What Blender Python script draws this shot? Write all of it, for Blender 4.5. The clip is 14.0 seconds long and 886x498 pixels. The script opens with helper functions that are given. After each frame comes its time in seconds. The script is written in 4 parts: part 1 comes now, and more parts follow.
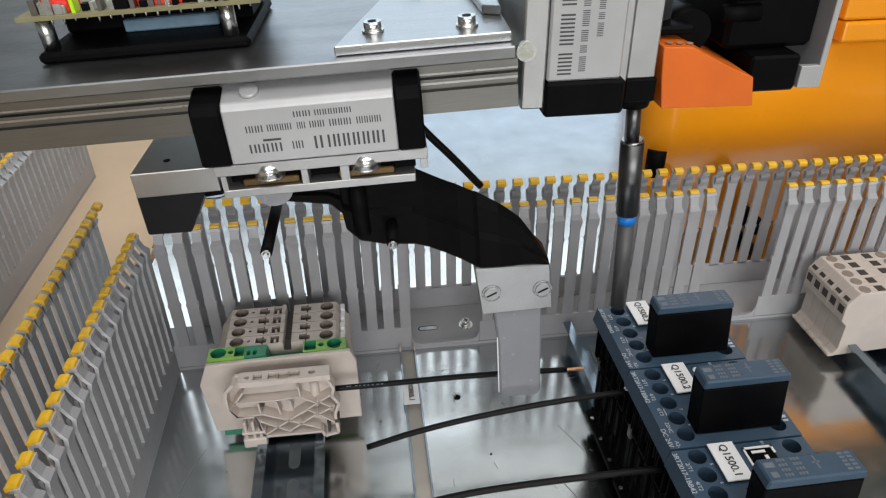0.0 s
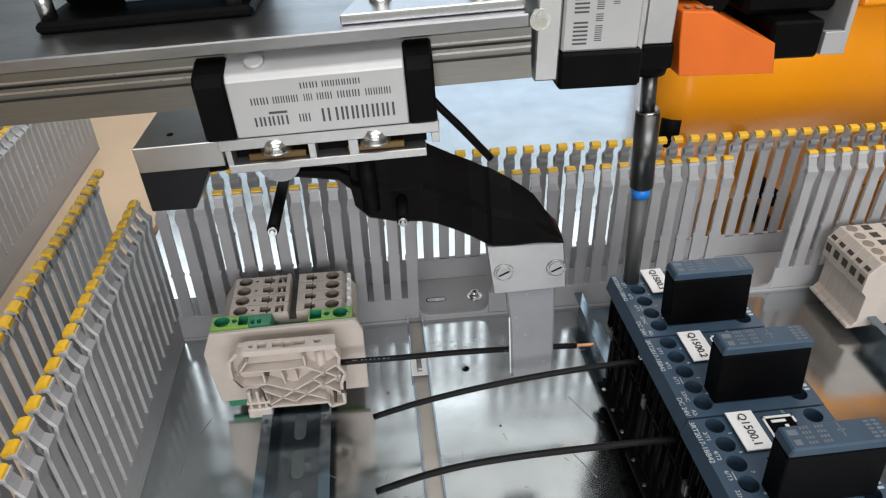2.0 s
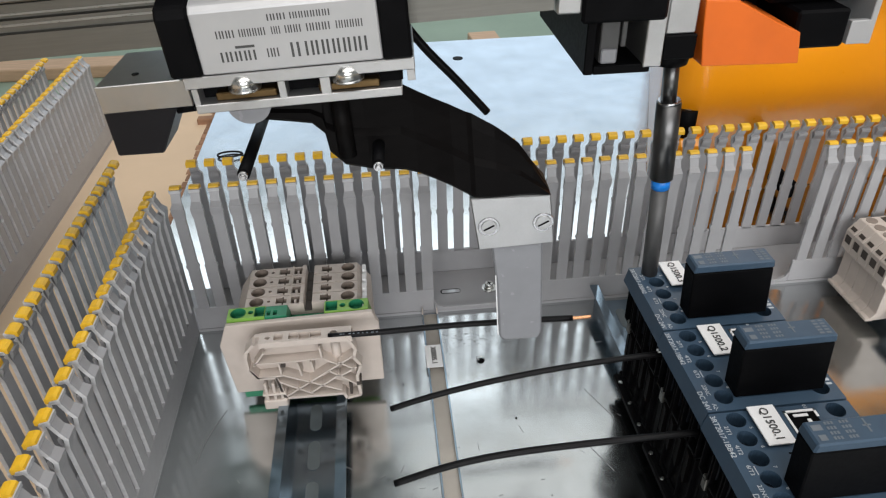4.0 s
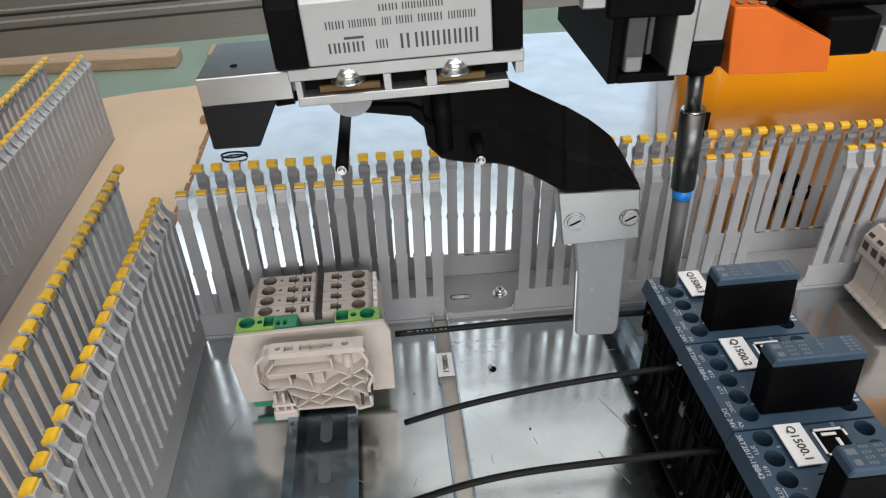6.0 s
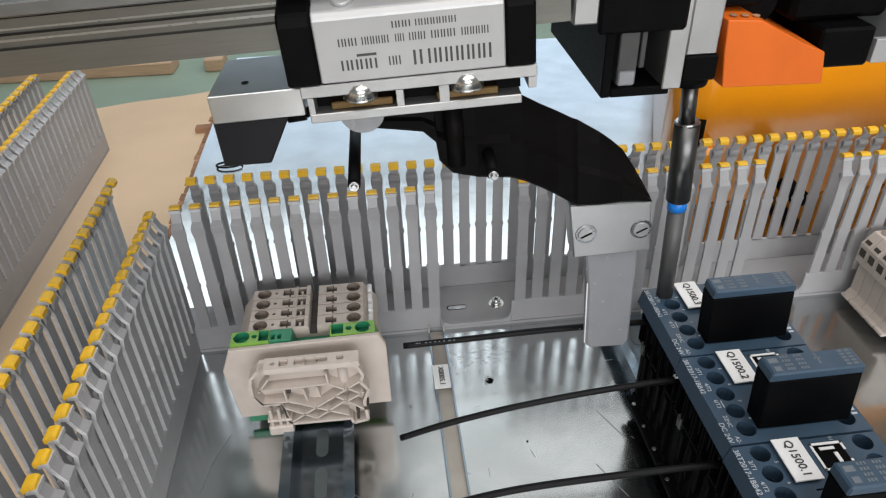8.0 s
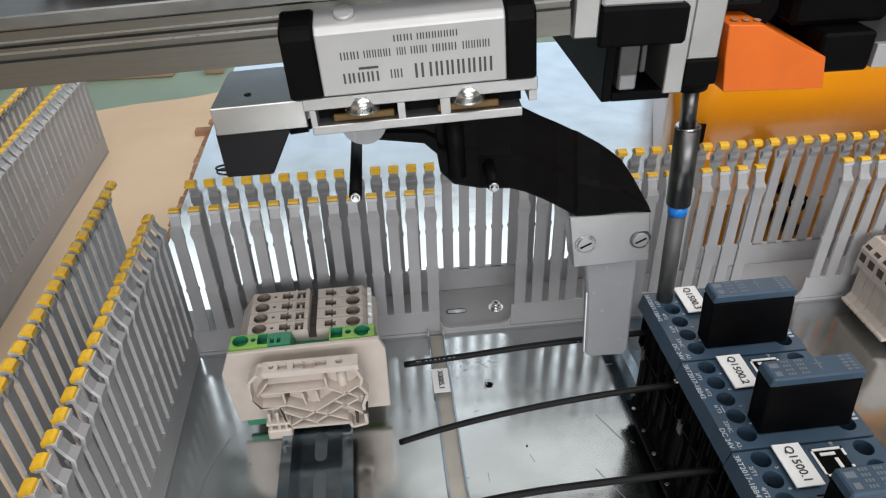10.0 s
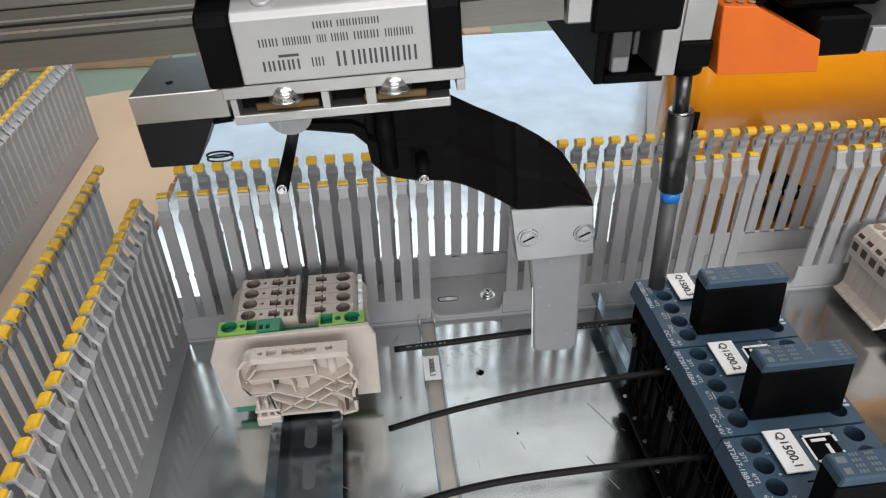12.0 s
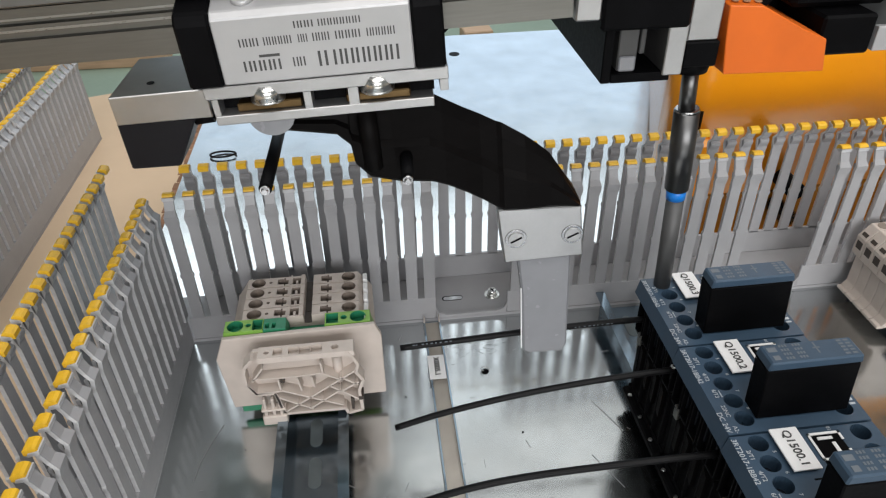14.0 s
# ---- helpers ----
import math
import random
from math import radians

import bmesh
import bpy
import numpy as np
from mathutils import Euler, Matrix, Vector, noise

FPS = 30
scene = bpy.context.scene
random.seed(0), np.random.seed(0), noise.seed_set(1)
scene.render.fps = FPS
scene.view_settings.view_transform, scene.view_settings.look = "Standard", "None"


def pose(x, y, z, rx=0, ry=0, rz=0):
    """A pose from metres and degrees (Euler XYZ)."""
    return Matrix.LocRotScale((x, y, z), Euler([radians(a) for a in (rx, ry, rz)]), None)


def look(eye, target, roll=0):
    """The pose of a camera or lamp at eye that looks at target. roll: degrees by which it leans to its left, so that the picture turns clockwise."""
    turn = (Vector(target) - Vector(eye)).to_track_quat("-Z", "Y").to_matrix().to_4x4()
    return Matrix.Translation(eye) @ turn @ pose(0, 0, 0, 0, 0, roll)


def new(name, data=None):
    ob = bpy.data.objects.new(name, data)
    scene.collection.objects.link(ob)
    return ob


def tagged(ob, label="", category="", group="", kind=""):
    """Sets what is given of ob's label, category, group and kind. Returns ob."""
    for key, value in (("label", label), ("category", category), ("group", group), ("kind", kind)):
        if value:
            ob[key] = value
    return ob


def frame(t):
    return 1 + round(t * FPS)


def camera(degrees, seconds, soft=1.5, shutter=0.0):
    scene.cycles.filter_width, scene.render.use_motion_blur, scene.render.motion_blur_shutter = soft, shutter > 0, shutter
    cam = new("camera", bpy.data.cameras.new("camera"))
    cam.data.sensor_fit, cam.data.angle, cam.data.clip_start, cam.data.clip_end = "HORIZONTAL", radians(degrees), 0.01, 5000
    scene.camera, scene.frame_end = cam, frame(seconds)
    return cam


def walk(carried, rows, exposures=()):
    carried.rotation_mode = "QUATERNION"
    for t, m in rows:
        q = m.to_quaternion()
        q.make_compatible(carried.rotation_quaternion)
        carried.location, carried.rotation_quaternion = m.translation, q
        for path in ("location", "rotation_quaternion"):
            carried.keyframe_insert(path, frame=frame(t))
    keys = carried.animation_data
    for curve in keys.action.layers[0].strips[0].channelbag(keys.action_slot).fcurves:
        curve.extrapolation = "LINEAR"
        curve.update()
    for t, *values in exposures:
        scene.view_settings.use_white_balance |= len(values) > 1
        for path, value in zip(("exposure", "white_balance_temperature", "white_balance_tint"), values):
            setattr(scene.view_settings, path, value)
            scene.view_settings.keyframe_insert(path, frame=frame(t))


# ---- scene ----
cam = camera(64.23, 14.0, soft=1.2)
walk(cam, [
    (0, pose(0.12747, -0.35061, 0.29860, 57.641, 0.687, -7.058)),
    (0.5, pose(0.12311, -0.34758, 0.30042, 57.787, 0.675, -7.151)),
    (1, pose(0.12413, -0.34458, 0.29699, 57.746, 0.783, -6.982)),
    (1.5, pose(0.12771, -0.34517, 0.29096, 56.856, 0.712, -6.787)),
    (2, pose(0.12741, -0.34605, 0.28692, 56.131, 0.974, -6.502)),
    (2.5, pose(0.12673, -0.34595, 0.28412, 55.591, 1.248, -6.106)),
    (3, pose(0.12630, -0.34614, 0.28435, 55.725, 1.247, -5.766)),
    (5.5, pose(0.11834, -0.33497, 0.28934, 54.714, 1.296, -6.083)),
    (6, pose(0.11753, -0.33255, 0.28855, 54.823, 1.189, -5.946)),
    (6.5, pose(0.11889, -0.33224, 0.29113, 55.136, 1.478, -5.795)),
    (7, pose(0.11908, -0.33113, 0.28948, 54.906, 1.627, -5.674)),
    (7.5, pose(0.11888, -0.33009, 0.29163, 55.283, 1.591, -5.938)),
    (8, pose(0.11975, -0.32862, 0.29126, 55.075, 1.499, -6.312)),
    (10.5, pose(0.11954, -0.32782, 0.29092, 55.365, 1.254, -6.308)),
    (11, pose(0.12030, -0.32809, 0.28833, 55.078, 1.141, -6.510)),
    (11.5, pose(0.12160, -0.32729, 0.28806, 54.758, 1.101, -6.389)),
    (12, pose(0.12111, -0.32725, 0.28691, 54.679, 0.883, -6.530)),
    (12.5, pose(0.12128, -0.32762, 0.28532, 54.584, 1.051, -6.575)),
    (13, pose(0.12017, -0.32797, 0.28478, 54.423, 0.970, -6.619)),
    (13.5, pose(0.11915, -0.32835, 0.28558, 54.479, 0.820, -6.560)),
    (14, pose(0.11851, -0.32762, 0.28726, 54.640, 0.961, -6.562)),
], exposures=[(0, -0.16), (0.4, 0.0), (14.0, 0.0)])

# ---- light ----
world = bpy.data.worlds.new("world")
scene.world = world
world.use_nodes = True
wn = world.node_tree.nodes
sky = wn.new("ShaderNodeTexSky")
sky.sky_type = "NISHITA"
sky.sun_disc = False
sky.sun_elevation = radians(40)
sky.sun_rotation = radians(200)
wn["Background"].inputs["Strength"].default_value = 0.1
world.node_tree.links.new(sky.outputs["Color"], wn["Background"].inputs["Color"])


def area_lamp(name, size_x, size_y, watts, m, color=(1, 1, 1)):
    data = bpy.data.lights.new(name, "AREA")
    data.shape, data.size, data.size_y, data.energy, data.color = "RECTANGLE", size_x, size_y, watts, color
    ob = new(name, data)
    ob.matrix_world = m
    return ob


area_lamp("window_daylight", 4.6, 1.7, 25, look((0.9, 4.25, 1.35), (0.4, 0, 0.2)), (0.80, 0.92, 1.0))
area_lamp("ceiling_tube_light", 1.5, 1.0, 4.4, look((0.85, 1.45, 2.35), (0.85, 1.45, 0)), (0.97, 0.97, 0.96))
area_lamp("ceiling_panel_light", 4.4, 1.9, 64, look((0.5, 3.1, 2.40), (0.5, 3.1, 0)), (0.88, 0.95, 1.0))
area_lamp("ceiling_tube_light", 3.6, 1.6, 64, look((0.55, -0.95, 2.35), (0.45, -0.75, 0)), (1.0, 0.97, 0.95))
# unseen fill lamp, added to brighten the faces turned south
area_lamp("front_fill_south", 3.6, 1.6, 112, look((0.4, -3.95, 1.35), (0.1, 0, 0.1)), (1.0, 0.98, 0.97))


# ---- materials ----
def material(name, color, rough=0.5, metal=0.0, vary=0.12, scale=40.0, bump=0.0, bump_scale=200.0, stretch=None,
             per_object=0.0, rough_vary=0.1, coat=0.0, second=None, spec=0.5):
    m = bpy.data.materials.new(name)
    m.use_nodes = True
    nt = m.node_tree
    b = nt.nodes["Principled BSDF"]
    coord = nt.nodes.new("ShaderNodeTexCoord")
    mp = nt.nodes.new("ShaderNodeMapping")
    nt.links.new(coord.outputs["Object"], mp.inputs["Vector"])
    if stretch:
        mp.inputs["Scale"].default_value = stretch
    n1 = nt.nodes.new("ShaderNodeTexNoise")
    n1.inputs["Scale"].default_value, n1.inputs["Detail"].default_value = scale, 6
    n2 = nt.nodes.new("ShaderNodeTexNoise")
    n2.inputs["Scale"].default_value, n2.inputs["Detail"].default_value = bump_scale, 4
    for n in (n1, n2):
        nt.links.new(mp.outputs["Vector"], n.inputs["Vector"])
    ramp = nt.nodes.new("ShaderNodeValToRGB")
    lo = [c * (1 - vary) for c in color]
    hi = [min(1, c * (1 + vary)) for c in color]
    if second:
        hi = second
    ramp.color_ramp.elements[0].color, ramp.color_ramp.elements[0].position = (*lo, 1), 0.3
    ramp.color_ramp.elements[1].color, ramp.color_ramp.elements[1].position = (*hi, 1), 0.7
    nt.links.new(n1.outputs["Fac"], ramp.inputs["Fac"])
    col = ramp.outputs["Color"]
    if per_object:
        info = nt.nodes.new("ShaderNodeObjectInfo")
        hsv = nt.nodes.new("ShaderNodeHueSaturation")
        rng = nt.nodes.new("ShaderNodeMapRange")
        rng.inputs["To Min"].default_value, rng.inputs["To Max"].default_value = 1 - per_object, 1 + per_object
        nt.links.new(info.outputs["Random"], rng.inputs["Value"])
        nt.links.new(rng.outputs["Result"], hsv.inputs["Value"])
        nt.links.new(col, hsv.inputs["Color"])
        col = hsv.outputs["Color"]
    nt.links.new(col, b.inputs["Base Color"])
    rr = nt.nodes.new("ShaderNodeMapRange")
    rr.inputs["To Min"].default_value, rr.inputs["To Max"].default_value = max(0.02, rough - rough_vary), min(1, rough + rough_vary)
    nt.links.new(n2.outputs["Fac"], rr.inputs["Value"])
    nt.links.new(rr.outputs["Result"], b.inputs["Roughness"])
    b.inputs["Metallic"].default_value = metal
    b.inputs["Specular IOR Level"].default_value = spec
    b.inputs["Coat Weight"].default_value = coat
    if bump:
        bp = nt.nodes.new("ShaderNodeBump")
        bp.inputs["Strength"].default_value, bp.inputs["Distance"].default_value = bump, 0.0004
        nt.links.new(n2.outputs["Fac"], bp.inputs["Height"])
        nt.links.new(bp.outputs["Normal"], b.inputs["Normal"])
    return m


ZINC = material("zinc_sheet", (0.53, 0.55, 0.555), 0.17, 1.0, 0.10, 26, 0.10, 90, rough_vary=0.10)
DUCT = material("grey_pvc", (0.325, 0.324, 0.332), 0.42, 0.0, 0.05, 60, 0.05, 400, per_object=0.05)
# paler grey for the finger sides and the cap lips
DUCT_EDGE = material("pale_pvc_edge", (0.52, 0.52, 0.53), 0.5, 0.0, 0.1, 300, per_object=0.05)
# almost black, for painted shade deep in wells and wire entries
WELL_SHADE = material("navy_well_shade", (0.004, 0.006, 0.010), 0.5, 0.0, 0.1, 200, spec=0.15)
# darkened beige: paints the shade inside the terminal holes
BEIGE_SHADE = material("beige_hole_shade", (0.22, 0.18, 0.15), 0.6, 0.0, 0.15, 300)
GREEN_DARK = material("green_hole", (0.012, 0.13, 0.05), 0.5, 0.0, 0.2, 300)
SLOT = material("rail_slot", (0.16, 0.19, 0.20), 0.35, 0.6, 0.1, 100)
YELLOW = material("yellow_tip", (0.72, 0.42, 0.02), 0.5, 0.0, 0.1, 300, per_object=0.06)
RAIL = material("rail_steel", (0.27, 0.34, 0.40), 0.18, 1.0, 0.08, 30, 0.04, 200)
BEIGE = material("beige_polyamide", (0.52, 0.455, 0.405), 0.5, 0.0, 0.05, 120, 0.06, 900)
# near-black beige: paints the shade in slots, recesses and gaps
BEIGE_SLOT_SHADE = material("beige_recess_shade", (0.045, 0.035, 0.028), 0.6, 0.0, 0.1, 120)
GREEN = material("green_polyamide", (0.02, 0.20, 0.10), 0.45, 0.0, 0.1, 150)
LIME = material("lime_polyamide", (0.19, 0.38, 0.06), 0.45, 0.0, 0.08, 150)
NAVY = material("navy_polyamide", (0.036, 0.066, 0.104), 0.42, 0.0, 0.08, 120, 0.05, 900)
BLACK = material("black_plastic", (0.003, 0.003, 0.0035), 0.5, 0.0, 0.2, 120, 0.08, 700, spec=0.05)
MATT_BLACK = material("printed_black", (0.0035, 0.003, 0.003), 0.5, 0.0, 0.2, 60, 0.12, 500, stretch=(1, 1, 6), spec=0.06)
RUBBER = material("wire_sheath", (0.004, 0.004, 0.0045), 0.45, 0.0, 0.2, 200, spec=0.14)
COPPER = material("copper_strand", (0.85, 0.42, 0.22), 0.3, 1.0, 0.1, 900, 0.3, 2500)
ALU = material("brushed_aluminium", (0.48, 0.48, 0.485), 0.3, 1.0, 0.06, 60, 0.05, 500, stretch=(1, 8, 8))
ALU_MATT = material("anodised_aluminium", (0.47, 0.47, 0.47), 0.48, 1.0, 0.06, 60, 0.06, 900)
ALU_GREY = material("grey_anodised_rail", (0.20, 0.195, 0.18), 0.4, 1.0, 0.06, 60, 0.03, 500, stretch=(1, 20, 20))
SILVER_PLASTIC = material("silver_foil", (0.43, 0.43, 0.435), 0.42, 0.35, 0.04, 80, 0.03, 600)
WHITE = material("white_label", (0.82, 0.82, 0.82), 0.55, 0.0, 0.03, 100)
PRINT = material("black_print", (0.05, 0.05, 0.05), 0.6, 0.0, 0.1, 100)
PRINT_GREY = material("grey_print", (0.42, 0.45, 0.48), 0.6, 0.0, 0.1, 100)
FLANGE = material("polished_flange", (0.46, 0.46, 0.46), 0.33, 1.0, 0.08, 60, 0.05, 300)
PRINT_DIM = material("dim_print", (0.12, 0.14, 0.16), 0.6, 0.0, 0.1, 100)
ORANGE_PRINT = material("orange_plastic", (0.66, 0.125, 0.004), 0.5, 0.0, 0.06, 60, 0.05, 400)
ORANGE_PAINT = material("orange_paint", (0.80, 0.285, 0.002), 0.32, 0.0, 0.05, 8, 0.02, 300, coat=0.3)
CARD = material("cardboard", (0.58, 0.43, 0.29), 0.8, 0.0, 0.06, 12, 0.1, 120)
CARD_EDGE = material("torn_card", (0.26, 0.14, 0.08), 0.9, 0.0, 0.3, 60, 0.3, 200)
FLOOR = material("green_floor", (0.27, 0.34, 0.26), 0.55, 0.0, 0.1, 3, 0.05, 60)
WOOD = material("pallet_wood", (0.56, 0.37, 0.24), 0.7, 0.0, 0.12, 10, 0.2, 60, stretch=(1, 8, 8))
WALLPAINT = material("wall_paint", (0.42, 0.43, 0.44), 0.8, 0.0, 0.03, 2)
CEIL = material("ceiling_paint", (0.30, 0.31, 0.32), 0.85, 0.0, 0.04, 2)
SCREW = material("zinc_screw", (0.70, 0.70, 0.68), 0.28, 1.0, 0.08, 300)
SLEEVE = material("dull_sleeve", (0.075, 0.075, 0.075), 0.5, 0.2, 0.1, 80)
SHAFT = material("tool_steel", (0.13, 0.13, 0.13), 0.38, 1.0, 0.05, 80, rough_vary=0.03)
CHROME = material("polished_steel", (0.38, 0.38, 0.385), 0.25, 1.0, 0.05, 100)
BLUE = material("blue_band", (0.01, 0.22, 0.75), 0.4, 0.0, 0.05, 100)
CLEARGREY = material("milky_plastic", (0.23, 0.235, 0.25), 0.24, 0.0, 0.05, 90, 0.05, 300)
BRASS = material("brass_nut", (0.13, 0.085, 0.04), 0.4, 1.0, 0.2, 200)
DECK_ALU = material("dull_deck_aluminium", (0.30, 0.305, 0.315), 0.34, 1.0, 0.22, 18, 0.05, 300, stretch=(1, 3, 3))
SENSOR = material("sensor_plastic", (0.006, 0.006, 0.008), 0.4, 0.0, 0.1, 120, 0.05, 600, spec=0.25)
PCB = material("circuit_board", (0.22, 0.20, 0.10), 0.5, 0.0, 0.1, 200)
RED = material("red_component", (0.75, 0.03, 0.02), 0.4, 0.0, 0.05, 200)
LED = material("lime_led", (0.5, 0.75, 0.02), 0.3, 0.0, 0.05, 200)
BLUEGREY = material("blue_grey_part", (0.16, 0.26, 0.34), 0.5, 0.0, 0.1, 200)


# ---- mesh helpers ----
def finish(bm, name, mats):
    me = bpy.data.meshes.new(name)
    bm.normal_update()
    bm.to_mesh(me)
    bm.free()
    for m in mats if isinstance(mats, (list, tuple)) else [mats]:
        me.materials.append(m)
    return me


def part(name, bm, material_, parent=None, label=""):
    ob = new(name, finish(bm, name, material_))
    if parent:
        ob.parent = parent
    return tagged(ob, label)


def shared(name, me, parent, m, label=""):
    ob = new(name, me)
    ob.parent = parent
    ob.matrix_basis = m
    return tagged(ob, label)


def thing(name, m=None, label="", category="", group="", kind=""):
    ob = new(name)
    ob.empty_display_size = 0.01
    if m is not None:
        ob.matrix_basis = m
    return tagged(ob, label, category, group, kind)


def box(bm, x0, x1, y0, y1, z0, z1, bevel=0.0, seg=1, mat=0):
    r = bmesh.ops.create_cube(bm, size=1.0, matrix=Matrix.Translation(((x0 + x1) / 2, (y0 + y1) / 2, (z0 + z1) / 2)) @ Matrix.Diagonal((x1 - x0, y1 - y0, z1 - z0, 1)))
    vs = r["verts"]
    fs = {f for v in vs for f in v.link_faces}
    for f in fs:
        f.material_index = mat
    if bevel:
        es = list({e for v in vs for e in v.link_edges})
        out = bmesh.ops.bevel(bm, geom=es, offset=bevel, segments=seg, affect="EDGES", profile=0.5)
        for f in out["faces"]:
            f.material_index = mat
    return bm


def cyl(bm, p, q, r0, r1=None, n=20, mat=0, caps=True):
    p, q = Vector(p), Vector(q)
    d = q - p
    m = Matrix.Translation((p + q) / 2) @ d.to_track_quat("Z", "Y").to_matrix().to_4x4()
    r = bmesh.ops.create_cone(bm, cap_ends=caps, segments=n, radius1=r0, radius2=r0 if r1 is None else r1, depth=d.length, matrix=m)
    for f in {f for v in r["verts"] for f in v.link_faces}:
        f.material_index = mat
        f.smooth = len(f.verts) == 4
    return bm


def prism(bm, poly, axis, a, b, mat=0, bevel=0.0):
    """A polygon of two coordinates, drawn out along an axis from a to b."""
    def place(u, v, w):
        return {"x": (w, u, v), "y": (u, w, v), "z": (u, v, w)}[axis]
    lo = [bm.verts.new(place(u, v, a)) for u, v in poly]
    hi = [bm.verts.new(place(u, v, b)) for u, v in poly]
    n = len(poly)
    fs = [bm.faces.new(lo), bm.faces.new(list(reversed(hi)))]
    fs += [bm.faces.new((lo[i], hi[i], hi[(i + 1) % n], lo[(i + 1) % n])) for i in range(n)]
    bmesh.ops.recalc_face_normals(bm, faces=fs)
    for f in fs:
        f.material_index = mat
    if bevel:
        es = list({e for f in fs for e in f.edges})
        out = bmesh.ops.bevel(bm, geom=es, offset=bevel, segments=1, affect="EDGES")
        for f in out["faces"]:
            f.material_index = mat
    return bm


def tube(bm, pts, r, n=10, mat=0):
    """A round cord through points, smoothed."""
    pts = [Vector(p) for p in pts]
    fine = []
    for i in range(len(pts) - 1):
        a, b = pts[max(0, i - 1)], pts[i]
        c, d = pts[i + 1], pts[min(len(pts) - 1, i + 2)]
        for k in range(6):
            t = k / 6
            fine.append(0.5 * ((2 * b) + (c - a) * t + (2 * a - 5 * b + 4 * c - d) * t * t + (3 * b - a - 3 * c + d) * t ** 3))
    fine.append(pts[-1])
    rings = []
    for i, p in enumerate(fine):
        d = (fine[min(i + 1, len(fine) - 1)] - fine[max(i - 1, 0)]).normalized()
        side = d.cross(Vector((0, 0, 1)))
        side = side.normalized() if side.length > 0.1 else Vector((1, 0, 0))
        up = side.cross(d)
        rings.append([bm.verts.new(p + r * (math.cos(2 * math.pi * k / n) * side + math.sin(2 * math.pi * k / n) * up)) for k in range(n)])
    for a, b in zip(rings, rings[1:]):
        for k in range(n):
            f = bm.faces.new((a[k], a[(k + 1) % n], b[(k + 1) % n], b[k]))
            f.smooth, f.material_index = True, mat
    bm.faces.new(rings[0]).material_index = mat
    bm.faces.new(list(reversed(rings[-1]))).material_index = mat
    bmesh.ops.recalc_face_normals(bm, faces=bm.faces[:])
    return bm


def lettering(name, body, size, m, mat, parent, depth=0.00006, bold=0.0):
    """Text as a mesh, centred, reading along its own x."""
    cu = bpy.data.curves.new(name, "FONT")
    cu.body, cu.size, cu.align_x, cu.align_y, cu.extrude, cu.offset = body, size, "CENTER", "CENTER", depth, bold
    cu.resolution_u = 3
    tmp = bpy.data.objects.new(name, cu)
    me = bpy.data.meshes.new_from_object(tmp)
    bpy.data.objects.remove(tmp)
    me.materials.clear()
    me.materials.append(mat)
    ob = new(name, me)
    ob.parent = parent
    ob.matrix_basis = m
    return ob


def B():
    return bmesh.new()


def holed_block(bm, low, top, z0, z1, holes, mats=(0, 0)):
    """A block between two rectangles (x0, x1, y0, y1) with blind holes cut into its top."""
    def ring(poly, z):
        return [bm.verts.new((x, y, z)) for x, y in poly]
    def corners(r):
        return ((r[0], r[2]), (r[1], r[2]), (r[1], r[3]), (r[0], r[3]))
    a, b = ring(corners(low), z0), ring(corners(top), z1)
    for i in range(4):
        j = (i + 1) % 4
        bm.faces.new((a[i], a[j], b[j], b[i]))
    edges = [bm.edges.get((b[i], b[(i + 1) % 4])) for i in range(4)]
    for poly in holes:
        up, down = ring(poly, z1), ring(poly, z0 + 0.0003)
        n = len(poly)
        for i in range(n):
            j = (i + 1) % n
            bm.faces.new((up[j], up[i], down[i], down[j])).material_index = mats[1]
            edges.append(bm.edges.get((up[i], up[j])))
        bm.faces.new(down).material_index = mats[1]
    bmesh.ops.triangle_fill(bm, use_beauty=True, use_dissolve=False, edges=edges, normal=(0, 0, 1))
    return bm


def circle(x, y, r, n=20):
    return [(x + r * math.cos(2 * math.pi * k / n), y + r * math.sin(2 * math.pi * k / n)) for k in range(n)]


def rect(x0, x1, y0, y1):
    return [(x0, y0), (x1, y0), (x1, y1), (x0, y1)]


# ---- the room ----
def slab(name, x0, x1, y0, y1, z0, z1, mat, label, category):
    ob = part(name, box(B(), x0, x1, y0, y1, z0, z1), mat)
    return tagged(ob, label, category, kind="structure")


slab("floor", -4, 5, -4, 4.6, -0.85, -0.75, FLOOR, "pale green painted workshop floor", "floor")
# the opening in this unseen wall is added for the south fill lamp
wall_s = thing("wall_south", label="light grey unseen workshop wall with a wide opening", category="wall", kind="structure")
bm = B()
box(bm, -4, -1.5, -4.1, -4, -0.75, 2.45)
box(bm, 2.3, 5, -4.1, -4, -0.75, 2.45)
box(bm, -1.5, 2.3, -4.1, -4, -0.75, 0.45)
box(bm, -1.5, 2.3, -4.1, -4, 2.25, 2.45)
part("wall_panel", bm, WALLPAINT, wall_s)
slab("wall_west", -4.1, -4, -4, 4.6, -0.75, 2.45, WALLPAINT, "plain light grey workshop wall", "wall")
slab("wall_east", 5, 5.1, -4, 4.6, -0.75, 2.45, WALLPAINT, "plain light grey workshop wall", "wall")
# window side, inferred from the bright reflection in the plate
wall_n = thing("wall_north", label="light grey unseen workshop wall with a wide opening", category="wall", kind="structure")
bm = B()
box(bm, -4, -1.5, 4.6, 4.7, -0.75, 2.45)
box(bm, 3.3, 5, 4.6, 4.7, -0.75, 2.45)
box(bm, -1.5, 3.3, 4.6, 4.7, -0.75, 0.45)
box(bm, -1.5, 3.3, 4.6, 4.7, 2.30, 2.45)
part("wall_panel", bm, WALLPAINT, wall_n)
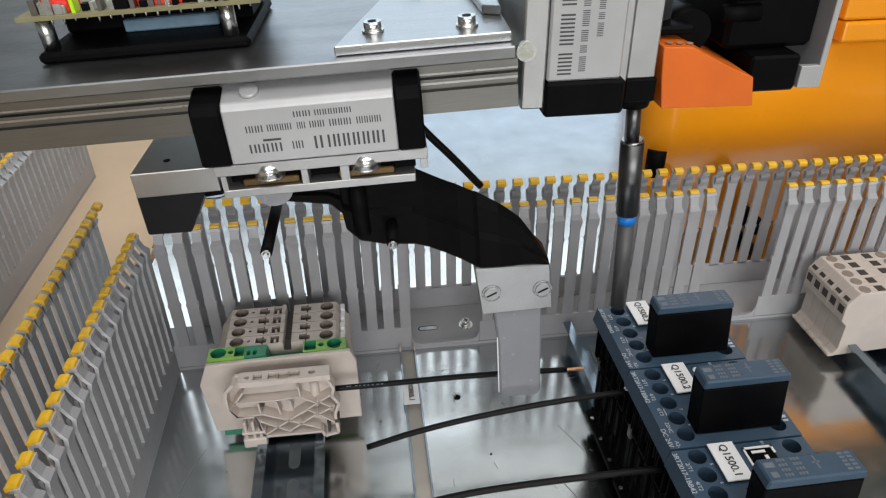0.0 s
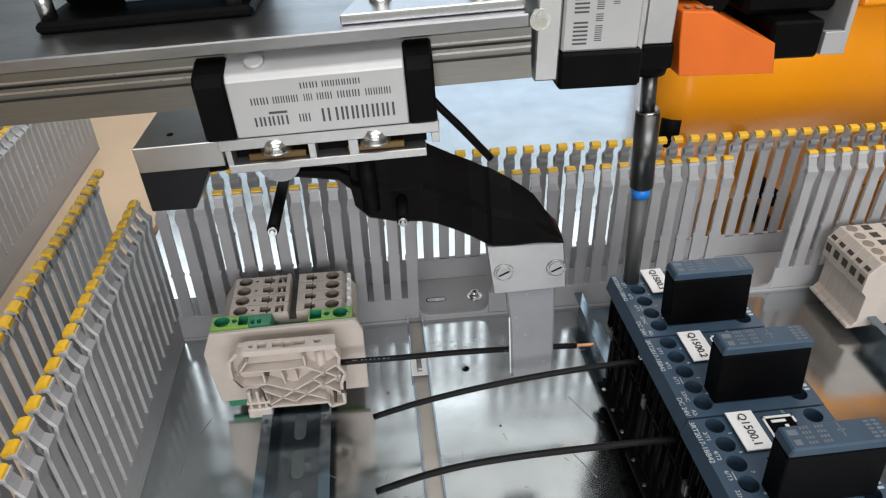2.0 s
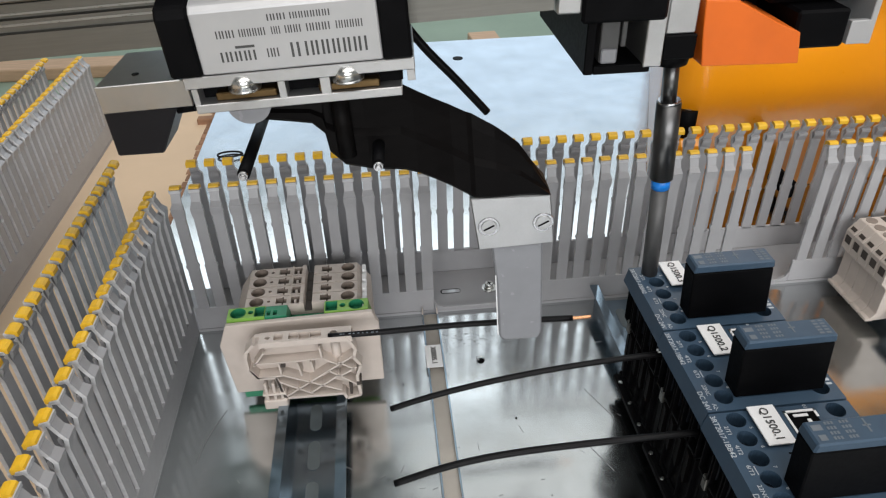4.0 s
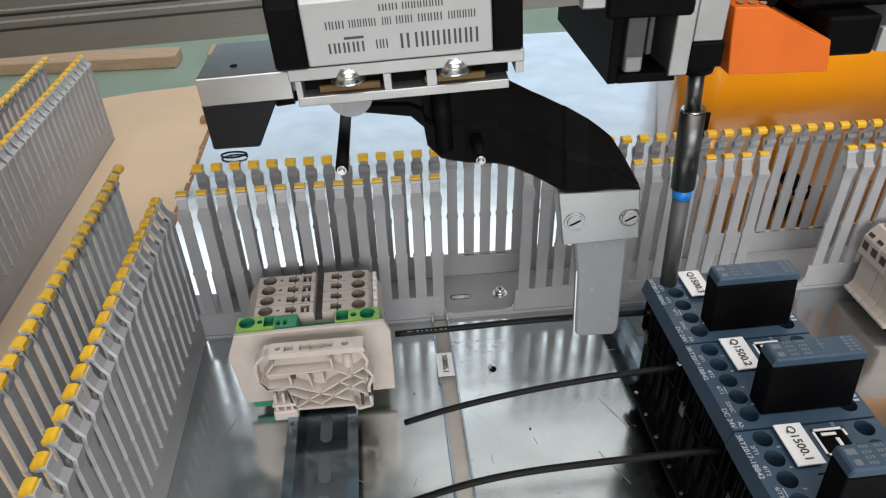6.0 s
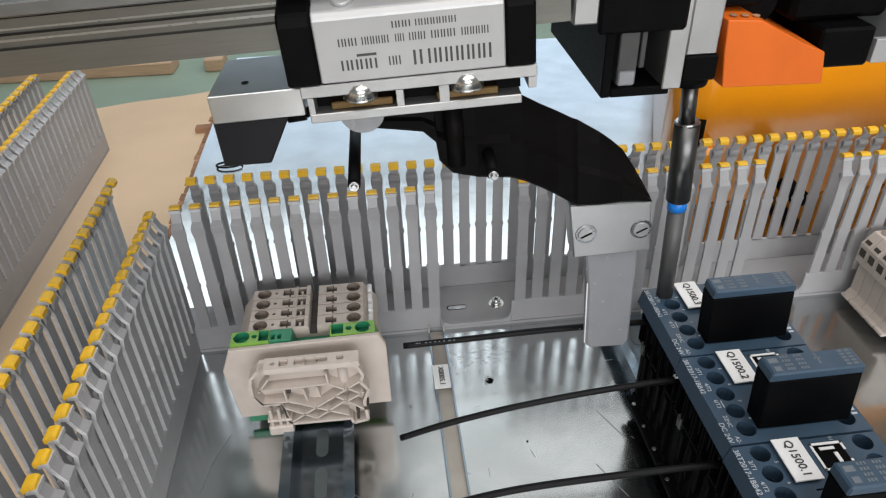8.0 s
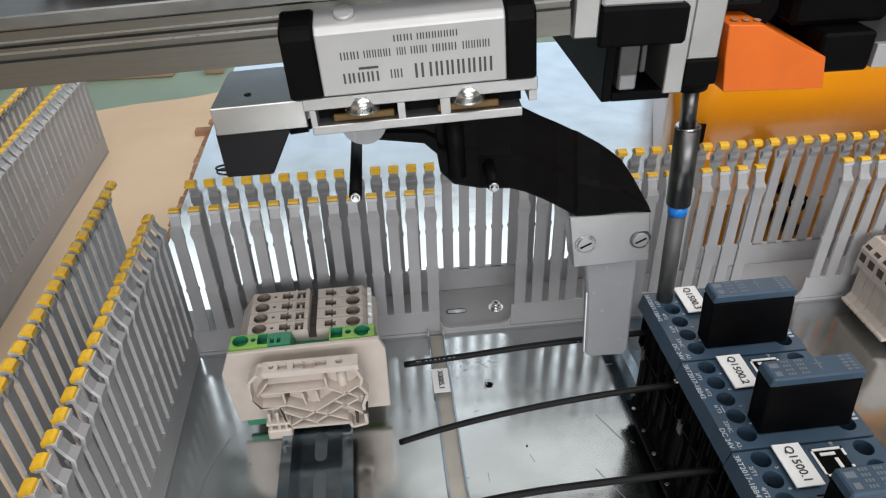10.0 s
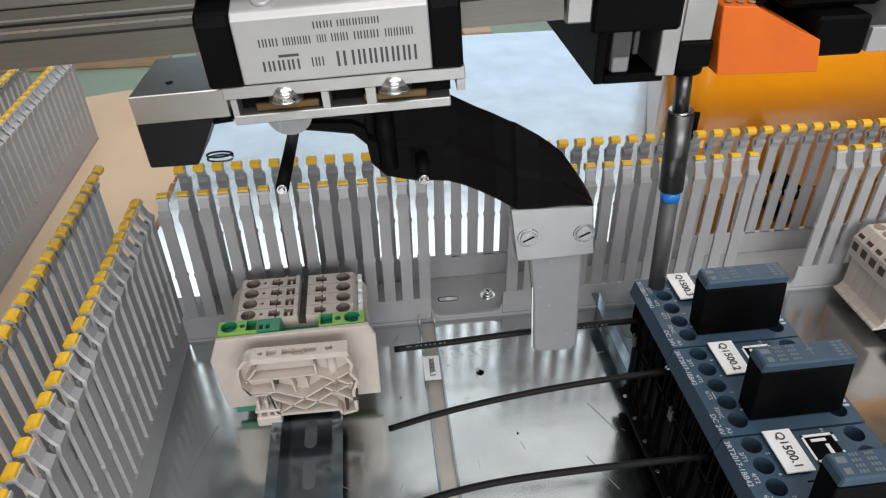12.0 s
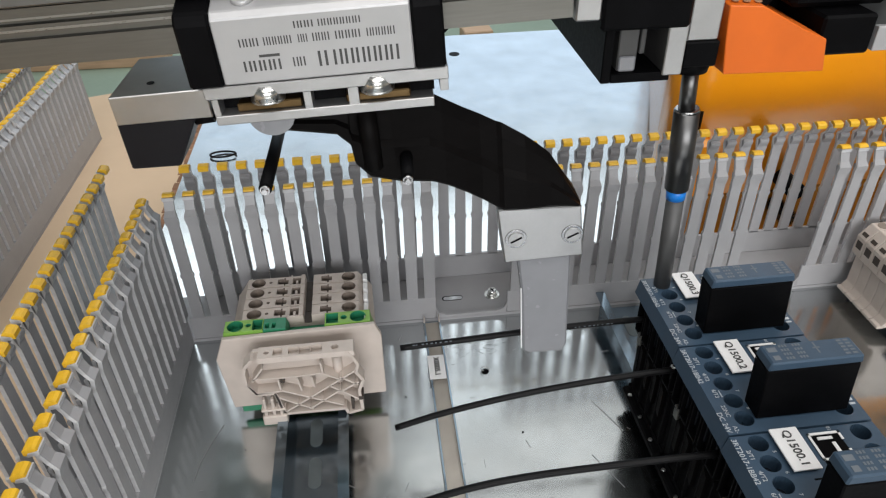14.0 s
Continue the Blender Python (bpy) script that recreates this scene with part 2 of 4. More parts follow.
slab("ceiling", -4, 5, -4, 4.7, 2.45, 2.55, CEIL, "plain off-white workshop ceiling", "ceiling")

# ---- the bench and what lies on it ----
bench = thing("workbench", label="long wooden workbench covered with brown cardboard", category="workbench")
part("bench_top", box(B(), -1.6, 1.5, -0.8, 0.425, -0.05, -0.022, 0.003), CARD, bench)
for x in (-1.5, 1.32):
    for y in (-0.72, 0.27):
        part("bench_leg", box(B(), x, x + 0.08, y, y + 0.08, -0.75, -0.0502, 0.004), WOOD, bench)
card = thing("cardboard_sheet", label="torn light brown cardboard sheet under the mounting plate", category="cardboard")
bm = B()
random.seed(4)
edge = [(-0.0452 - 0.006 * random.random(), 0.10 + 0.012 * k) for k in range(26)]
prism(bm, [(-0.75, -0.4), (-0.0452, -0.4)] + edge + [(-0.050, 0.440), (-0.069, 0.432), (-0.09, 0.426), (-0.140, 0.418), (-0.175, 0.4066), (-0.21, 0.408), (-0.75, 0.39)], "z", -0.018, -0.005)
part("sheet", bm, [CARD], card)
bm = B()
for k in range(26):
    y = 0.10 + 0.012 * k
    box(bm, -0.0490 - 0.003 * random.random(), -0.0438, y, y + 0.011, -0.014, -0.0048 + 0.0015 * random.random(), 0.001)
box(bm, -0.059, -0.0438, 0.325, 0.334, -0.006, 0.001, 0.001)
part("torn_edge", bm, CARD_EDGE, card, "dark torn corrugated edge")


def pallet_board(m, length):
    ob = thing("wooden_batten", m, "reddish-brown rough wooden batten on the floor", "wood", "battens on the floor")
    part("board", box(B(), 0, length, 0, 0.12, 0, 0.05, 0.004), WOOD, ob)
    return ob


pallet_board(pose(-1.75, 2.59, -0.75, 0, 0, -1.5), 1.05)
pallet_board(pose(-0.571, 2.565, -0.75, 0, 0, 0), 0.075)
pallet_board(pose(0.535, 2.62, -0.75, 0, 0, 4), 0.125)

# galvanised mounting plate
plate = thing("mounting_plate", label="scratched galvanised steel mounting plate", category="plate")
bm = B()
box(bm, -0.0435, 0.85, -0.6, 0.523, -0.003, 0.0, 0.0004)
part("sheet", bm, ZINC, plate)
for x, y, r in ((0.1699, -0.0468, 0.0020), (0.2171, 0.4585, 0.006), (-0.03, 0.45, 0.006)):
    part("drilled_hole", cyl(B(), (x, y, -0.002), (x, y, 0.0004), r, n=18), BLACK, plate)
part("hole_burr", tube(B(), [(0.1699 + 0.0023 * math.cos(0.6 * k), -0.0462 + 0.0020 * math.sin(0.6 * k), 0.0006 + 0.0002 * k) for k in range(8)], 0.00035, 6), SCREW, plate, "bright burr on a drilled hole")
bm = B()
random.seed(11)
for k in range(60):
    x, y = random.uniform(0.02, 0.24), random.uniform(-0.26, -0.01)
    a, l = random.choice((0.3, -0.6, 0.2, 1.2, -0.9)) + random.uniform(-0.4, 0.4), random.choice((0.002, 0.003, 0.005))
    dx, dy = math.cos(a) * l, math.sin(a) * l
    nx, ny = -math.sin(a) * 0.00012, math.cos(a) * 0.00012
    v = [bm.verts.new((x + sx * dx + s * nx, y + sx * dy + s * ny, 0.0002)) for sx, s in ((0, 1), (0, -1), (1, -1), (1, 1))]
    bm.faces.new(v)
arc = [(0.0283, -0.0673), (0.0229, -0.0803), (0.0198, -0.0904), (0.0182, -0.1019)]
for (xa, ya), (xb, yb) in list(zip(arc, arc[1:])) + [((0.2230, -0.0760), (0.2331, -0.0976)), ((0.2131, -0.1104), (0.2231, -0.1308))]:
    d = Vector((yb - ya, xa - xb)).normalized() * 0.00016
    bm.faces.new([bm.verts.new((x, y, 0.0002)) for x, y in ((xa + d.x, ya + d.y), (xa - d.x, ya - d.y), (xb - d.x, yb - d.y), (xb + d.x, yb + d.y))])
for k in range(170):
    x, y = random.gauss(0.166, 0.012), random.gauss(-0.026, 0.006)
    a, l = random.uniform(-0.4, 0.4), random.uniform(0.0006, 0.0024)
    dx, dy = math.cos(a) * l, math.sin(a) * l
    nx, ny = -math.sin(a) * 0.00009, math.cos(a) * 0.00009
    bm.faces.new([bm.verts.new((x + sx * dx + s * nx, y + sx * dy + s * ny, 0.0002)) for sx, s in ((0, 1), (0, -1), (1, -1), (1, 1))])
tagged(part("scratch_wear", bm, ALU_MATT, plate, "fine bright scratches"), kind="stuff")
bm = B()
for k in range(40):
    x, y, s = random.uniform(0.04, 0.30), random.uniform(-0.25, -0.01), random.uniform(0.0002, 0.0006)
    box(bm, x, x + s * 1.5, y, y + s, 0.0, s)
tagged(part("swarf", bm, BLACK, plate, "tiny dark specks of swarf"), kind="stuff")


# ---- slotted wiring ducts ----
def finger_mesh(name, height, width, lean=0.0052):
    """One comb finger, outer side towards -y, foot at z = 0. It stands upright to its shoulder and then bends in towards the duct; yellow cap."""
    h, w, t = height, width / 2, 0.0018
    bm = B()
    # half width, height and set-back of each level; the bulges are break-off notches and the lid shoulder
    levels = [(w, 0, 0), (w, 0.355, 0), (w + 0.0005, 0.370, 0), (w + 0.0005, 0.386, 0), (w - 0.0001, 0.40, 0), (w - 0.0003, 0.775, 0.0002), (w + 0.0002, 0.805, 0), (w + 0.0003, 0.835, -0.0005),
              (w + 0.0001, 0.862, -0.0008), (w - 0.0007, 0.895, 0.30 * lean), (w - 0.0007, 0.945, 0.62 * lean), (w - 0.0003, 0.975, 0.80 * lean)]
    rings = [[bm.verts.new(p) for p in ((-a, b, h * z), (a, b, h * z), (a, b + t, h * z), (-a, b + t, h * z))] for a, z, b in levels]
    for p, q in zip(rings, rings[1:]):
        for k in range(4):
            f = bm.faces.new((p[k], p[(k + 1) % 4], q[(k + 1) % 4], q[k]))
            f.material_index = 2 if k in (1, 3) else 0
    bm.faces.new(list(reversed(rings[0])))
    bm.faces.new(rings[-1])
    # lid hook on the inner side of the shoulder
    prism(bm, [(t, 0.80 * h), (t + 0.0016, 0.842 * h), (t + 0.0016, 0.862 * h), (t, 0.875 * h)], "x", -w + 0.0004, w - 0.0004)
    # cap: a grey lip under a rounded yellow pad
    c = 0.80 * lean
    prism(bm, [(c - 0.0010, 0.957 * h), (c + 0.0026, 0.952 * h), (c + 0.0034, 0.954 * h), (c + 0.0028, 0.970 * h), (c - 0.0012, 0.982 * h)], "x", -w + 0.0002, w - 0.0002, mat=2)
    prism(bm, [(c - 0.0006, 0.9825 * h), (c + 0.0028, 0.9705 * h), (c + 0.0034, 0.956 * h), (c + 0.0044, 0.957 * h), (c + 0.0044, 0.984 * h), (c + 0.0034, 0.995 * h), (c + 0.0010, 1.0 * h), (c - 0.0002, 0.994 * h)],
          "x", -w + 0.0005, w - 0.0005, mat=1)
    return finish(bm, name, [DUCT, YELLOW, DUCT_EDGE])


PITCH = 0.01044
FINGER = finger_mesh("finger", 0.0995 - 0.0184, 0.0065)
FINGER_LOW = finger_mesh("finger", 0.083 - 0.018, 0.0068)


def duct(name, m, length, width, rows, label, base=0.0184, fingers=FINGER, holes=()):
    """A duct along its own x. rows: for the outer (y=0) and the inner (y=width) wall, the finger places and the stretches of wall."""
    ob = thing(name, m, label, "wiring duct", "slotted wiring ducts")
    bm = B()
    box(bm, 0, length, 0.0, width, 0.0, 0.002)
    part("duct_floor", bm, DUCT, ob)
    for k, (places, walls) in enumerate(rows):
        y = 0.0 if k == 0 else width - 0.0018
        for a, b, z in walls:
            bm = B()
            if z > 0.01:
                box(bm, a, b, y, y + 0.0018, 0.0022, z, 0.0003)
            else:
                r = 0.006
                prism(bm, [(a, 0.0022), (b, 0.0022), (b, z + r), (b - 0.0017, z + 0.0018), (b - r, z), (a + r, z), (a + 0.0017, z + 0.0018), (a, z + r)], "y", y, y + 0.0018)
            part("duct_wall", bm, DUCT, ob)
        turn = pose(0, 0, 0) if k == 0 else pose(0, 0, 0, 0, 0, 180)
        for x in places:
            shared("finger", fingers, ob, pose(x, y if k == 0 else y + 0.0018, base) @ turn)
    return ob


DUCT_W = 0.0418
X0 = 0.0082 + 0.0412
front = [X0 + PITCH * i for i in list(range(0, 14)) + list(range(18, 32)) + list(range(36, 56))]
back = [X0 + PITCH * i + 0.0030 for i in range(0, 56)]
back_duct = duct("wiring_duct", pose(-0.0412, 0, 0), 0.66, DUCT_W, (
    (front, [(0.0434, 0.1885, 0.0184), (0.1887, 0.2320, 0.0038), (0.2322, 0.3780, 0.0184), (0.3782, 0.4197, 0.0040), (0.4199, 0.66, 0.0184)]),
    (back, [(0.0434, 0.66, 0.0195)])), "grey slotted plastic wiring duct with yellow finger tips and two cut-outs")
left_duct = duct("wiring_duct", pose(0, 0.0, 0, 0, 0, -90) @ pose(0, -0.0402, 0), 0.46, DUCT_W, (
    ([-0.0405 + PITCH * i for i in range(0, 48)], [(-0.046, 0.46, 0.0184)]),
    ([0.0001 + PITCH * i for i in range(0, 43)], [(0.0002, 0.46, 0.0184)])), "grey slotted plastic wiring duct with yellow finger tips")
far_duct = duct("wiring_duct", pose(-0.1347, 0.303, -0.005, 0, 0, -90) @ pose(0, -DUCT_W, 0), 0.62, DUCT_W, (
    ([0.004 + PITCH * i for i in range(0, 58)], [(0, 0.62, 0.018)]),
    ([0.004 + PITCH * i for i in range(0, 58)], [(0, 0.62, 0.018)])), "grey slotted wiring duct with yellow tips lying on the bench", fingers=FINGER_LOW, base=0.018)


# screws and slot in the duct floor
def pan_screw(name, m, r, label, mat=SCREW):
    ob = thing(name, m, label, "screw")
    bm = B()
    cyl(bm, (0, 0, 0), (0, 0, 0.0008), r * 1.75, n=24)
    part("washer", bm, mat, ob)
    bm = B()
    cyl(bm, (0, 0, 0.0008), (0, 0, 0.0022), r * 1.25, n=24)
    cyl(bm, (0, 0, 0.0022), (0, 0, 0.0042), r, r * 0.92, n=24)
    part("head", bm, mat, ob)
    bm = B()
    box(bm, -r * 0.6, r * 0.6, -r * 0.12, r * 0.12, 0.0040, 0.00435)
    box(bm, -r * 0.12, r * 0.12, -r * 0.6, r * 0.6, 0.0040, 0.00435)
    part("cross_recess", bm, BLACK, ob)
    return ob


pan_screw("fixing_screw", pose(0.1848, 0.0180, 0.002, 0, 0, 20), 0.0027, "zinc-plated cross-head screw with washer in the duct floor")
def oblong(x0, x1, y, r):
    arc = [math.pi / 2 + math.pi * k / 8 for k in range(9)]
    return [(x0 + r * math.cos(t), y + r * math.sin(t)) for t in arc] + [(x1 - r * math.cos(t), y - r * math.sin(t)) for t in arc]


slot_ob = part("fixing_slot", prism(B(), oblong(0.1567, 0.1655, 0.0178, 0.0022), "z", 0.0021, 0.0023), BLACK, back_duct, "oblong fixing slot in the duct floor")
part("slot_ground", prism(B(), oblong(0.1570, 0.1657, 0.0175, 0.0017), "z", 0.0023, 0.00245), ALU, slot_ob)
slot_ob.matrix_basis = pose(0.0395, 0, 0)
loop = thing("wire_loop", pose(-0.014, 0.241, 0.0012), "small loop of thin dark wire lying on the plate", "wire")
part("strand", tube(B(), [(0.011 * math.cos(0.5 * k), 0.006 * math.sin(0.5 * k), 0.0001 * k) for k in range(13)], 0.0009, 8), RUBBER, loop)


# ---- rails ----
def din_rail(m, length, label):
    ob = thing("mounting_rail", m, label, "rail", "top-hat rails")
    prof = [(-0.0175, 0.015), (-0.0175, 0.0139), (-0.0135, 0.0139), (-0.0135, 0.0001), (0.0135, 0.0001), (0.0135, 0.0139), (0.0175, 0.0139), (0.0175, 0.015),
            (0.0124, 0.015), (0.0124, 0.0012), (-0.0124, 0.0012), (-0.0124, 0.015)]
    part("profile", prism(B(), prof, "y", 0, -length), RAIL, ob)
    y = -0.012
    while y > -length + 0.02:
        bm = B()
        pts = [(0.0031 * math.cos(a), y + 0.0031 * math.sin(a)) for a in [math.pi * k / 8 for k in range(9)]]
        pts += [(0.0031 * math.cos(a), y - 0.012 + 0.0031 * math.sin(a)) for a in [math.pi + math.pi * k / 8 for k in range(9)]]
        prism(bm, pts, "z", 0.0013, 0.00145)
        part("slot", bm, SLOT, ob)
        y -= 0.025
    return ob


din_rail(pose(0.0768, -0.012, 0, 0, 0, 0), 0.40, "deep galvanised top-hat rail screwed to the mounting plate")
din_rail(pose(0.2625, -0.004, 0), 0.36, "galvanised top-hat rail under the contactors")
din_rail(pose(0.4285, -0.004, 0), 0.36, "galvanised top-hat rail under beige terminal blocks")

strip = thing("cover_strip", pose(0.1440, -0.002, 0, 0, 0, -0.3), "narrow beige-grey profile strip on the mounting plate", "rail")
bm = B()
prism(bm, [(-0.005, 0), (-0.005, 0.0032), (-0.0041, 0.0032), (-0.0041, 0.001), (0.0041, 0.001), (0.0041, 0.0032), (0.005, 0.0032), (0.005, 0)], "y", 0, -0.36)
part("profile", bm, RAIL, strip)
bm = B()
box(bm, -0.0041, 0.0041, -0.36, -0.001, 0.0011, 0.0014)
part("inlay", bm, material("dull_strip", (0.36, 0.33, 0.29), 0.5, 0.2, 0.1, 60), strip, "dull beige inlay")
bm = B()
prism(bm, [(-0.005, 0.0032), (-0.0041, 0.0032), (-0.0042, 0.007), (-0.0046, 0.0085)], "y", -0.001, -0.003)
prism(bm, [(0.005, 0.0032), (0.0041, 0.0032), (0.0042, 0.007), (0.0046, 0.0085)], "y", -0.001, -0.003)
part("end_hook", bm, BEIGE, strip)
tag = thing("device_label", pose(0.1429, -0.0433, 0.0035, 0, 0, -0.5), "white printed device label on the strip", "label", "device labels")
part("card", box(B(), -0.0046, 0.0046, -0.0092, 0.0092, 0, 0.0004), WHITE, tag)
lettering("lettering", "X0005.1", 0.0042, pose(0, 0, 0.0007, 0, 0, -90), PRINT, tag, bold=0.00008)


# ---- beige terminal blocks ----
TB_X = 0.0745


def hole(bm, x, y, z, r, n=18):
    cyl(bm, (x, y, z - 0.0001), (x, y, z + 0.0002), r, n=n)


def rail_terminal(y0, w, earth):
    ob = thing("rail_terminal", pose(TB_X, y0, 0), "lime and green earth terminal with round clamping holes" if earth else "beige feed-through rail terminal with round clamping holes",
               "terminal block", "rail terminals")
    body, rec = (LIME, GREEN_DARK) if earth else (BEIGE, BEIGE_SLOT_SHADE)
    zt, w = (0.0573 if earth else 0.0562), w - 0.0003
    low, lx = 0.016, 0.036
    yc, zc = w / 2, zt - 0.0048
    bm = B()
    if earth:
        prism(bm, [(-lx, low), (-lx, 0.045), (-0.0375, zc), (-0.0180, zc), (-0.0180, low)], "y", 0, w)
        holed_block(bm, (-0.0375, -0.0180, 0, w), (-0.0367, -0.0180, 0.0002, w - 0.0002), zc, zt,
                    (circle(-0.0315, yc, 0.0040), circle(-0.0252, yc, 0.0014, 12), rect(-0.0232, -0.0183, yc - 0.0036, yc + 0.0036)), (0, 1))
        part("body", bm, [LIME, GREEN], ob)
        bm = B()
        prism(bm, [(0.0118, low), (0.0118, zc), (0.0352, zc), (lx, 0.050), (lx, low)], "y", 0, w)
        holed_block(bm, (0.0118, 0.0352, 0, w), (0.0122, 0.0345, 0.0002, w - 0.0002), zc, zt,
                    (circle(0.0285, yc, 0.0040), circle(0.0215, yc, 0.0016, 12), rect(0.0128, 0.0188, yc - 0.0036, yc + 0.0036)), (0, 1))
        part("body", bm, [LIME, GREEN], ob)
        bm = B()
        prism(bm, [(-0.0178, low), (-0.0178, zc), (-0.006, zc), (-0.006, 0.050), (0.0116, 0.050), (0.0116, low)], "y", 0.0002, w - 0.0002)
        holed_block(bm, (-0.0178, -0.0060, 0.0002, w - 0.0002), (-0.0178, -0.0070, 0.0002, w - 0.0002), zc, zt - 0.0004,
                    (rect(-0.0170, -0.0150, yc - 0.0030, yc + 0.0008), rect(-0.0138, -0.0118, yc - 0.0030, yc + 0.0008)))
        part("bridge_shaft", bm, GREEN, ob, "dark green middle part")
    else:
        prism(bm, [(-lx, low), (-lx, 0.046), (-0.0322, zc), (0.0322, zc), (lx, 0.046), (lx, low)], "y", 0, w)
        flags = []
        for x in (-0.0105, 0.0125):
            flags.append([(x - 0.0030, yc - 0.0022), (x + 0.0002, yc - 0.0022), (x + 0.0002, yc - 0.0036), (x + 0.0011, yc - 0.0036), (x + 0.0011, yc - 0.0022), (x + 0.0027, yc - 0.0022),
                          (x + 0.0027, yc + 0.0012), (x + 0.0011, yc + 0.0012), (x + 0.0011, yc + 0.0030), (x + 0.0002, yc + 0.0030), (x + 0.0002, yc + 0.0022), (x - 0.0030, yc + 0.0022)])
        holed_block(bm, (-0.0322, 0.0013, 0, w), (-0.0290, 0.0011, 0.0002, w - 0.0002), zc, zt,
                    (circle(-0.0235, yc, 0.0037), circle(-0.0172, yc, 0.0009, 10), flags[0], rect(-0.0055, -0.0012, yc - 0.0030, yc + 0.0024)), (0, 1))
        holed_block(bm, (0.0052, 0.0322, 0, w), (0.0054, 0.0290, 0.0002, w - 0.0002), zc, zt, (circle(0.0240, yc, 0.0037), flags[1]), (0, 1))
        # hole walls and floors have their shade in a darker beige
        part("body", bm, [BEIGE, BEIGE_SHADE], ob)
        bm = B()
        box(bm, -0.0064, -0.0057, 0.0001, w - 0.0001, zt - 0.0002, zt + 0.0008)
        box(bm, -0.0010, 0.0009, 0.0001, w - 0.0001, zt - 0.0002, zt + 0.0008)
        part("centre_ridge", bm, BEIGE, ob)
        bm = B()
        box(bm, -0.0039, -0.0028, yc - 0.0026, yc + 0.0006, zc + 0.0006, zt - 0.0004)
        part("marker_clip", bm, BEIGE, ob)
        # dark sheet on the slot's ground, painted as its shade
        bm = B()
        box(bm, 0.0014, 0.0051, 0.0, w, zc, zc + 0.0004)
        part("bridge_shaft", bm, BEIGE_SLOT_SHADE, ob, "bridge slot with its shade put into the colour")
    bm = B()
    box(bm, lx - 0.0045, lx - 0.0022, yc - 0.0028, yc + 0.0028, 0.0500, 0.0555, 0.0004)
    part("marker", bm, WHITE, ob, "white snap-in marker")
    bm = B()
    box(bm, -0.0174, 0.0174, 0.0005, w - 0.0005, 0.0151, low + 0.001)
    part("rail_foot", bm, body, ob)
    return ob


rail_terminal(-0.0610, 0.0092, True)
for k in range(4):
    rail_terminal(-0.0515 + 0.0085 * k, 0.0085, False)

cover = thing("end_cover", pose(TB_X, -0.0640, 0), "plain beige end plate closing the terminal row", "end plate")
bm = B()
prism(bm, [(-0.0395, 0.0085), (-0.0425, 0.0425), (-0.0375, 0.0555), (0.0365, 0.0572), (0.0395, 0.0500), (0.0395, 0.0095)], "y", 0, 0.0028, bevel=0.0004)
part("plate", bm, BEIGE, cover)
bm = B()
box(bm, -0.036, -0.020, 0.0005, 0.0030, 0.004, 0.009, 0.0005)
part("foot", bm, GREEN, cover, "dark green foot")


